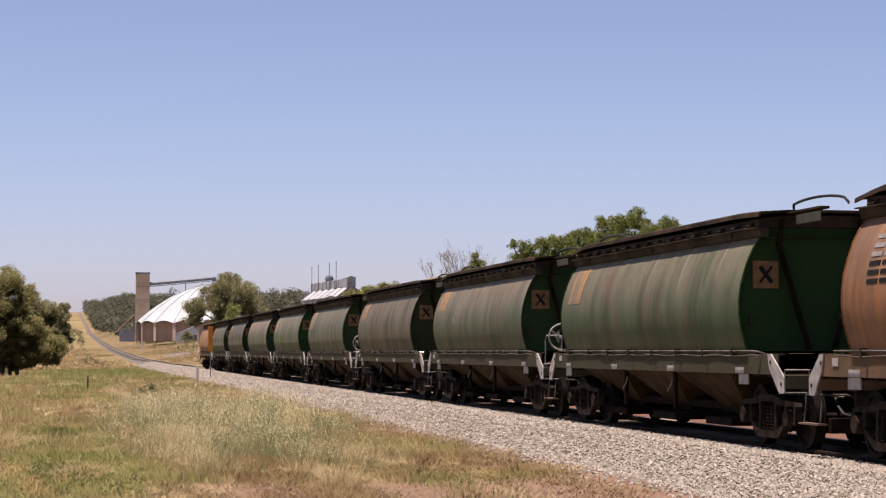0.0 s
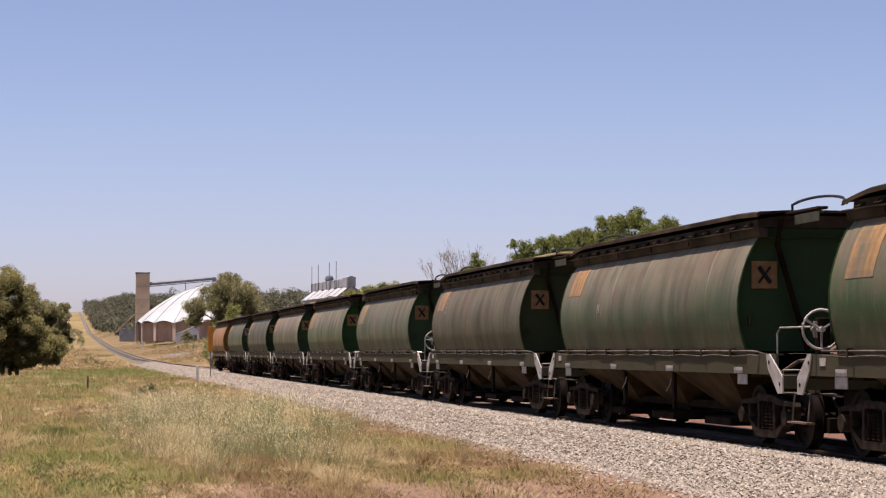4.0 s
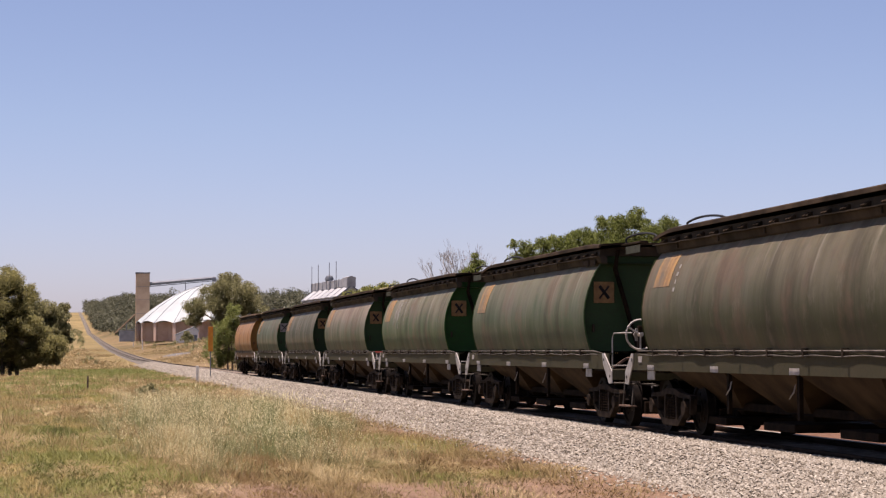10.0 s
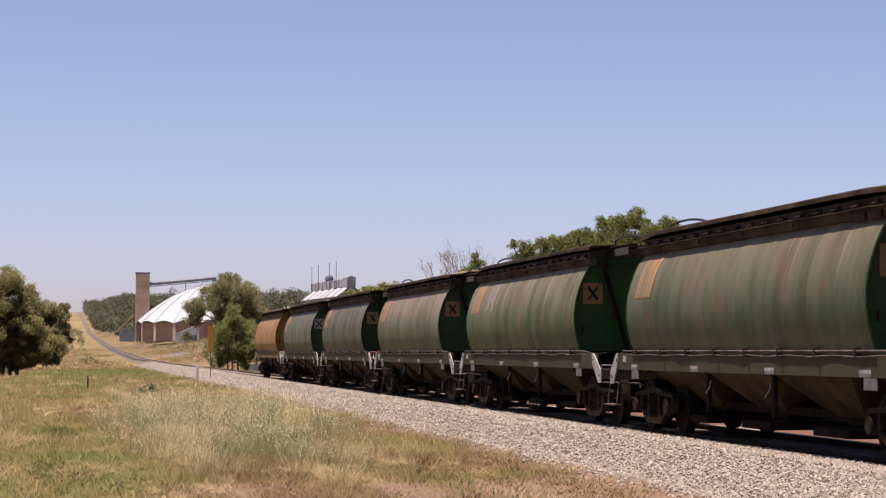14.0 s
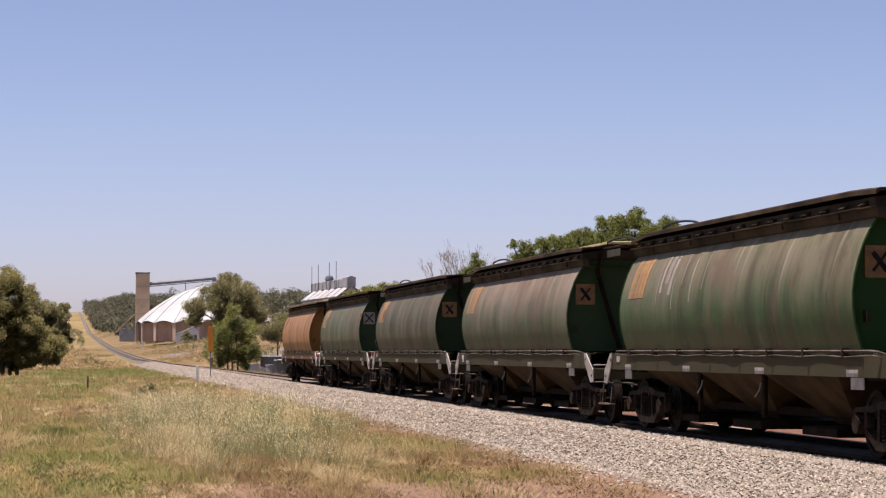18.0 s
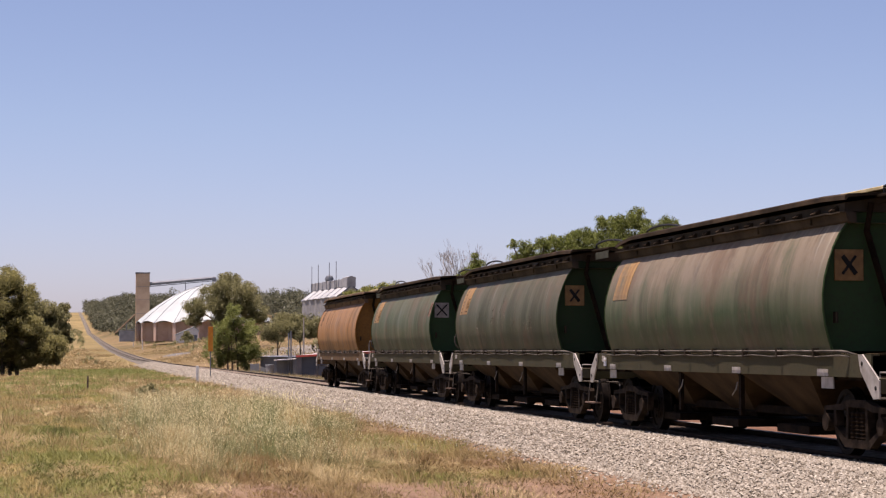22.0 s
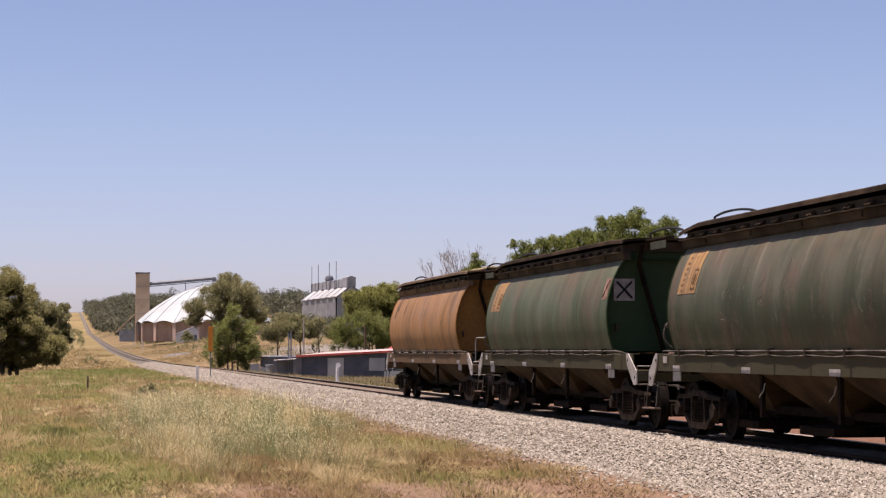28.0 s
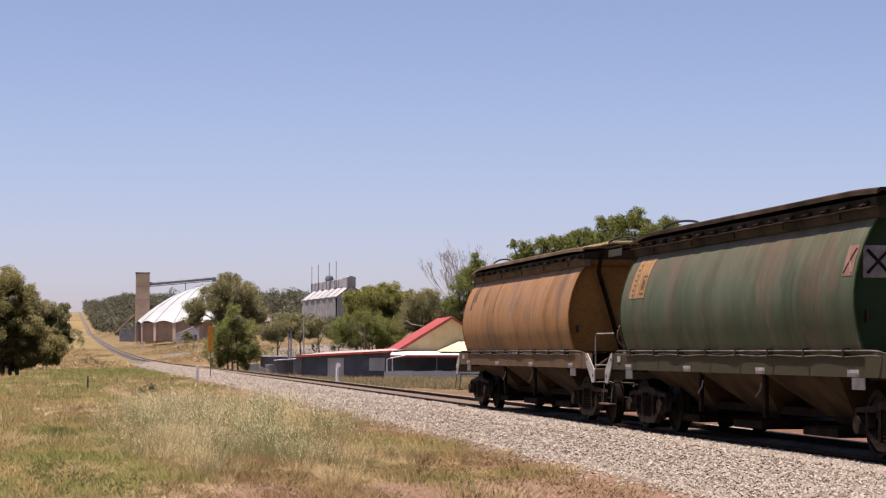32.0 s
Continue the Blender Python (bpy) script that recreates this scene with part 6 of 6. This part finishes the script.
# ---- ballast stones and grass ----
def loose_stones():
    rng = np.random.default_rng(5)
    n = 85000
    y = 21 + 250 * rng.uniform(0, 1, n) ** 2.6
    o = np.where(rng.uniform(0, 1, n) < 0.9, rng.uniform(-2.95, -0.85, n), -2.6 - np.abs(rng.normal(0, 0.45, n)))
    top = np.interp(o, [-3.0, -2.75, -1.60, -1.3], [0.0, 0.0, 0.42, 0.42])
    r = rng.uniform(0.014, 0.034, n) * (1 + (y - 20) / 110)
    base = np.array([[1, 0, 0], [-1, 0, 0], [0, 1, 0], [0, -1, 0], [0, 0, 1], [0, 0, -1]], float)
    faces = np.array([[0, 2, 4], [2, 1, 4], [1, 3, 4], [3, 0, 4], [2, 0, 5], [1, 2, 5], [3, 1, 5], [0, 3, 5]])
    v = base[None] * rng.uniform(0.6, 1.3, (n, 6, 1)) + rng.normal(0, 0.18, (n, 6, 3))
    a = rng.uniform(0, 2 * np.pi, n)
    c, s = np.cos(a), np.sin(a)
    tilt = rng.uniform(-0.6, 0.6, n)
    x1 = v[:, :, 0] * c[:, None] - v[:, :, 1] * s[:, None]
    y1 = v[:, :, 0] * s[:, None] + v[:, :, 1] * c[:, None]
    z1 = v[:, :, 2] * 0.75 + x1 * tilt[:, None]
    co = np.stack([x1, y1, z1], -1) * r[:, None, None] + np.stack([TRACK_X + o, y, top + r * 0.35], -1)[:, None]
    me = bpy.data.meshes.new("ballast_stones")
    me.from_pydata(co.reshape(-1, 3).tolist(), [], (faces[None] + 6 * np.arange(n)[:, None, None]).reshape(-1, 3).tolist())
    me.materials.append(STONES)
    tagged(new("ballast_stones", me), "loose pale crushed stones on the ballast shoulder", "gravel", kind="stuff")


loose_stones()


def grass(name, label, material, tufts, blades, xr, yr, height, seed, mask, lean=0.35, width=0.006, spread=0.05, bias=1.6, lift=0.0):
    """Tufts of blades; blades grow wider with distance, where there are fewer."""
    rng = np.random.default_rng(seed)
    y = yr[0] + (yr[1] - yr[0]) * rng.uniform(0, 1, tufts) ** bias
    x = xr[0] * np.clip(y / 40, 0.8, 4) + (xr[1] - xr[0] * np.clip(y / 40, 0.8, 4)) * rng.uniform(0, 1, tufts)
    keep = mask(x, y, rng)
    x, y = x[keep], y[keep]
    size = np.clip(rng.lognormal(0, 0.3, len(x)), 0.4, 1.7) * np.exp(0.24 * patchy(x, y * 0.6, 3.3, 0.7 * seed))
    size = np.minimum(size, 2.0)
    x, y, size = (np.repeat(v, blades) for v in (x, y, size))
    n = len(x)
    far = np.clip(y / 42, 1, 2.6)
    d = rng.normal(0, 1, (n, 2))
    x, y = x + d[:, 0] * spread * far * size, y + d[:, 1] * spread * far * size
    z = land(x, y) + lift * size * rng.uniform(0.45, 1.25, n)
    h = height * size * rng.uniform(0.5, 1.2, n) * np.interp(y, [26, 46], [0.75, 1.0])
    d = d * lean * 0.6 + rng.normal(0, lean * 0.6, (n, 2))
    up = np.stack([d[:, 0] * h / 2, d[:, 1] * h / 2, h / 2], -1)
    a = rng.uniform(0, np.pi, n)
    w = width * far * rng.uniform(0.6, 1.4, n)
    side = np.stack([np.cos(a) * w, np.sin(a) * w, np.zeros(n)], -1)
    c = np.stack([x, y, z - 0.02], -1) + up
    soft = rng.normal(0, 0.3, (n, 3)) + np.array([0, 0, 1.0])
    tagged(new(name, quads(name, c, up, side, material, soft)), label, "grass", kind="stuff")


def patchy(x, y, s, phase):
    return np.sin(x * s + phase) + np.sin(y * s * 0.45 + 1.7 * phase) + np.sin((x + 0.5 * y) * s * 0.67 + phase * 0.6) + 0.7 * np.sin(x * s * 2.3 - y * s * 0.7) + 0.5 * np.sin(x * s * 4.1 + y * s * 1.3 + phase)


def off_line(x, y):
    return x < TRACK_X - 2.75 - 0.5 * np.clip((45 - y) / 20, 0, 1) * (1.5 + np.sin(y * 1.3))


def in_view(x, y):
    return (x > y * -0.036 - 1) & (x < y * 0.42 + 1)


def oats_here(x, y):
    return ((x - 3.5 - 0.03 * (y - 50)) / 2.5) ** 2 + ((y - 51) / 19) ** 2 + 0.22 * patchy(x, y * 0.6, 1.6, 1.0)


GREEN_SPOTS = [(-1.5, 122, 4.0, 26), (3.0, 205, 4.0, 30), (-2.0, 98, 2.6, 15), (1.0, 178, 3.5, 22), (-1.8, 85, 2.6, 10), (4.0, 190, 3.2, 42), (0.6, 150, 4.0, 26), (-0.6, 28.5, 1.5, 2.6), (-0.4, 38, 1.7, 7), (0.6, 31, 1.2, 3), (6.9, 40.3, 1.7, 3.2), (6.4, 31, 1.1, 1.3), (3.2, 88, 0.9, 7), (-1.5, 120, 2.5, 20), (-2.6, 50, 2.3, 22)]


def flush(x, y):
    """Where the ground is damp enough for green grass."""
    g = 0.5 * patchy(x, y * 0.5, 0.9, 2.4) - 0.55 + 0.6 * np.clip((2.0 - x) / 3, 0, 1)
    for a, b, ra, rb in GREEN_SPOTS:
        g = g + 1.7 * np.exp(-((x - a) / ra) ** 2 - ((y - b) / rb) ** 2)
    return g


def sparse(x, y, r):
    """Few blades on the bare soil in front and along the ballast's foot."""
    bare = ((y < 29.4 + 0.6 * np.sin(x * 2.1)) & (x > 1.6 + 0.5 * np.sin(y * 3))) | ((x > 6.9) & (y < 36) & (x + 0.12 * y > 11.0)) | ((x > 7.3 + 0.35 * np.sin(y * 0.35) + 0.2 * np.sin(y * 1.1)) & (y < 145))
    return ~bare | (r.uniform(0, 1, len(x)) < np.where(x > 6.2, 0.3, 0.6))


grass("dry_grass", "short straw-coloured grass", GRASS, 80000, 8, (-7, 8.6), (24, 230), 0.11, 21, lambda x, y, r: off_line(x, y) & in_view(x, y) & sparse(x, y, r) & (flush(x, y) + r.normal(0, 0.3, len(x)) < 0.45) & (patchy(x, y * 0.7, 5.1, 1.9) + r.normal(0, 0.6, len(x)) > -0.9), 0.85, 0.004)
grass("green_grass", "short green grass in flushes", GREEN_GRASS, 90000, 6, (-7, 8.6), (24, 200), 0.09, 22, lambda x, y, r: off_line(x, y) & in_view(x, y) & sparse(x, y, r) & sparse(x, y, r) & sparse(x, y, r) & (flush(x, y) + r.normal(0, 0.3, len(x)) > 0.2), 0.85, 0.0045)
grass("dry_turf", "dense short dry turf", GRASS, 75000, 4, (-3, 8.6), (24, 62), 0.05, 31, lambda x, y, r: off_line(x, y) & in_view(x, y) & (flush(x, y) + r.normal(0, 0.4, len(x)) < 0.35) & (r.uniform(0, 1, len(x)) < np.where(sparse(x, y, r), 1.0, 0.3)), 1.0, 0.008, 0.05, 1.3)
grass("green_turf", "dense short green turf", GREEN_GRASS, 60000, 4, (-3, 8.6), (24, 62), 0.045, 32, lambda x, y, r: off_line(x, y) & in_view(x, y) & (flush(x, y) + r.normal(0, 0.55, len(x)) > 0.4) & sparse(x, y, r), 1.0, 0.008, 0.05, 1.3)


def oats_mask(x, y, r):
    where = oats_here(x, y)
    return off_line(x, y) & in_view(x, y) & sparse(x, y, r) & (where + r.normal(0, 0.3, len(x)) < 1) & (patchy(x, y * 0.6, 3.4, 0.3) + r.normal(0, 0.35, len(x)) > 0.05)


grass("wild_oats", "pale wild oats gone to seed", OATS, 60000, 7, (-4, 9), (29, 100), 0.40, 23, oats_mask, 0.42, 0.0028, 0.08, 1.0)
grass("oat_heads", "cream seed heads of the wild oats", OAT_HEADS, 60000, 10, (-4, 9), (29, 100), 0.034, 23, oats_mask, 0.9, 0.005, 0.11, 1.0, 0.36)
grass("tall_straw", "scattered taller straw stalks", GRASS, 30000, 5, (-7, 8.6), (25, 150), 0.24, 29, lambda x, y, r: (x < 7.4) & in_view(x, y) & sparse(x, y, r) & (patchy(x, y * 0.6, 1.3, 4.1) + r.normal(0, 0.5, len(x)) > 0.4), 0.5, 0.003, 0.06, 1.3)
grass("verge_grass", "dry weeds between the line and the sheds", WEEDS, 26000, 6, (3.6, 44), (100, 186), 0.24, 24, lambda x, y, r: (x > 14.4) & (x < 0.23 * y + 2) & (patchy(x, y, 0.8, 3.0) + r.normal(0, 0.4, len(x)) > 0.0), 0.6, 0.0055, 0.1, 0.8)

grass("green_flush", "green grass in a damp strip", FRESH_GRASS, 26000, 6, (-1.2, 8.2), (95, 240), 0.10, 26, lambda x, y, r: off_line(x, y) & in_view(x, y) & (flush(x, y) + r.normal(0, 0.3, len(x)) > 0.35), 0.7, 0.010, 0.10, 1.0)
grass("far_grass", "dry tussocks on the distant flats", GRASS, 26000, 6, (-1.5, 42), (215, 620), 0.19, 25, lambda x, y, r: in_view(x, y) & (np.abs(x - TRACK_X) > 3.2) & (patchy(x, y * 0.2, 0.6, 1.0) + r.normal(0, 0.8, len(x)) > 0.2), 0.9, 0.02, 0.45, 1.3)


def sleepers():
    bm = bmesh.new()
    box(bm, -1.22, 1.22, -0.115, 0.115, -0.12, 0)
    bevelled(bm, 0.012)
    me = mesh_of("sleeper", bm, SLEEPER, False)
    rng = random.Random(9)
    for i in range(265):
        ob = new("sleeper", me)
        ob.parent = BALLAST
        ob.matrix_local = pose(TRACK_X + rng.uniform(-0.03, 0.03), 19 + i * 0.68, 0.411 + rng.uniform(-0.006, 0), 0, 0, rng.uniform(-1, 1))


sleepers()

motions()
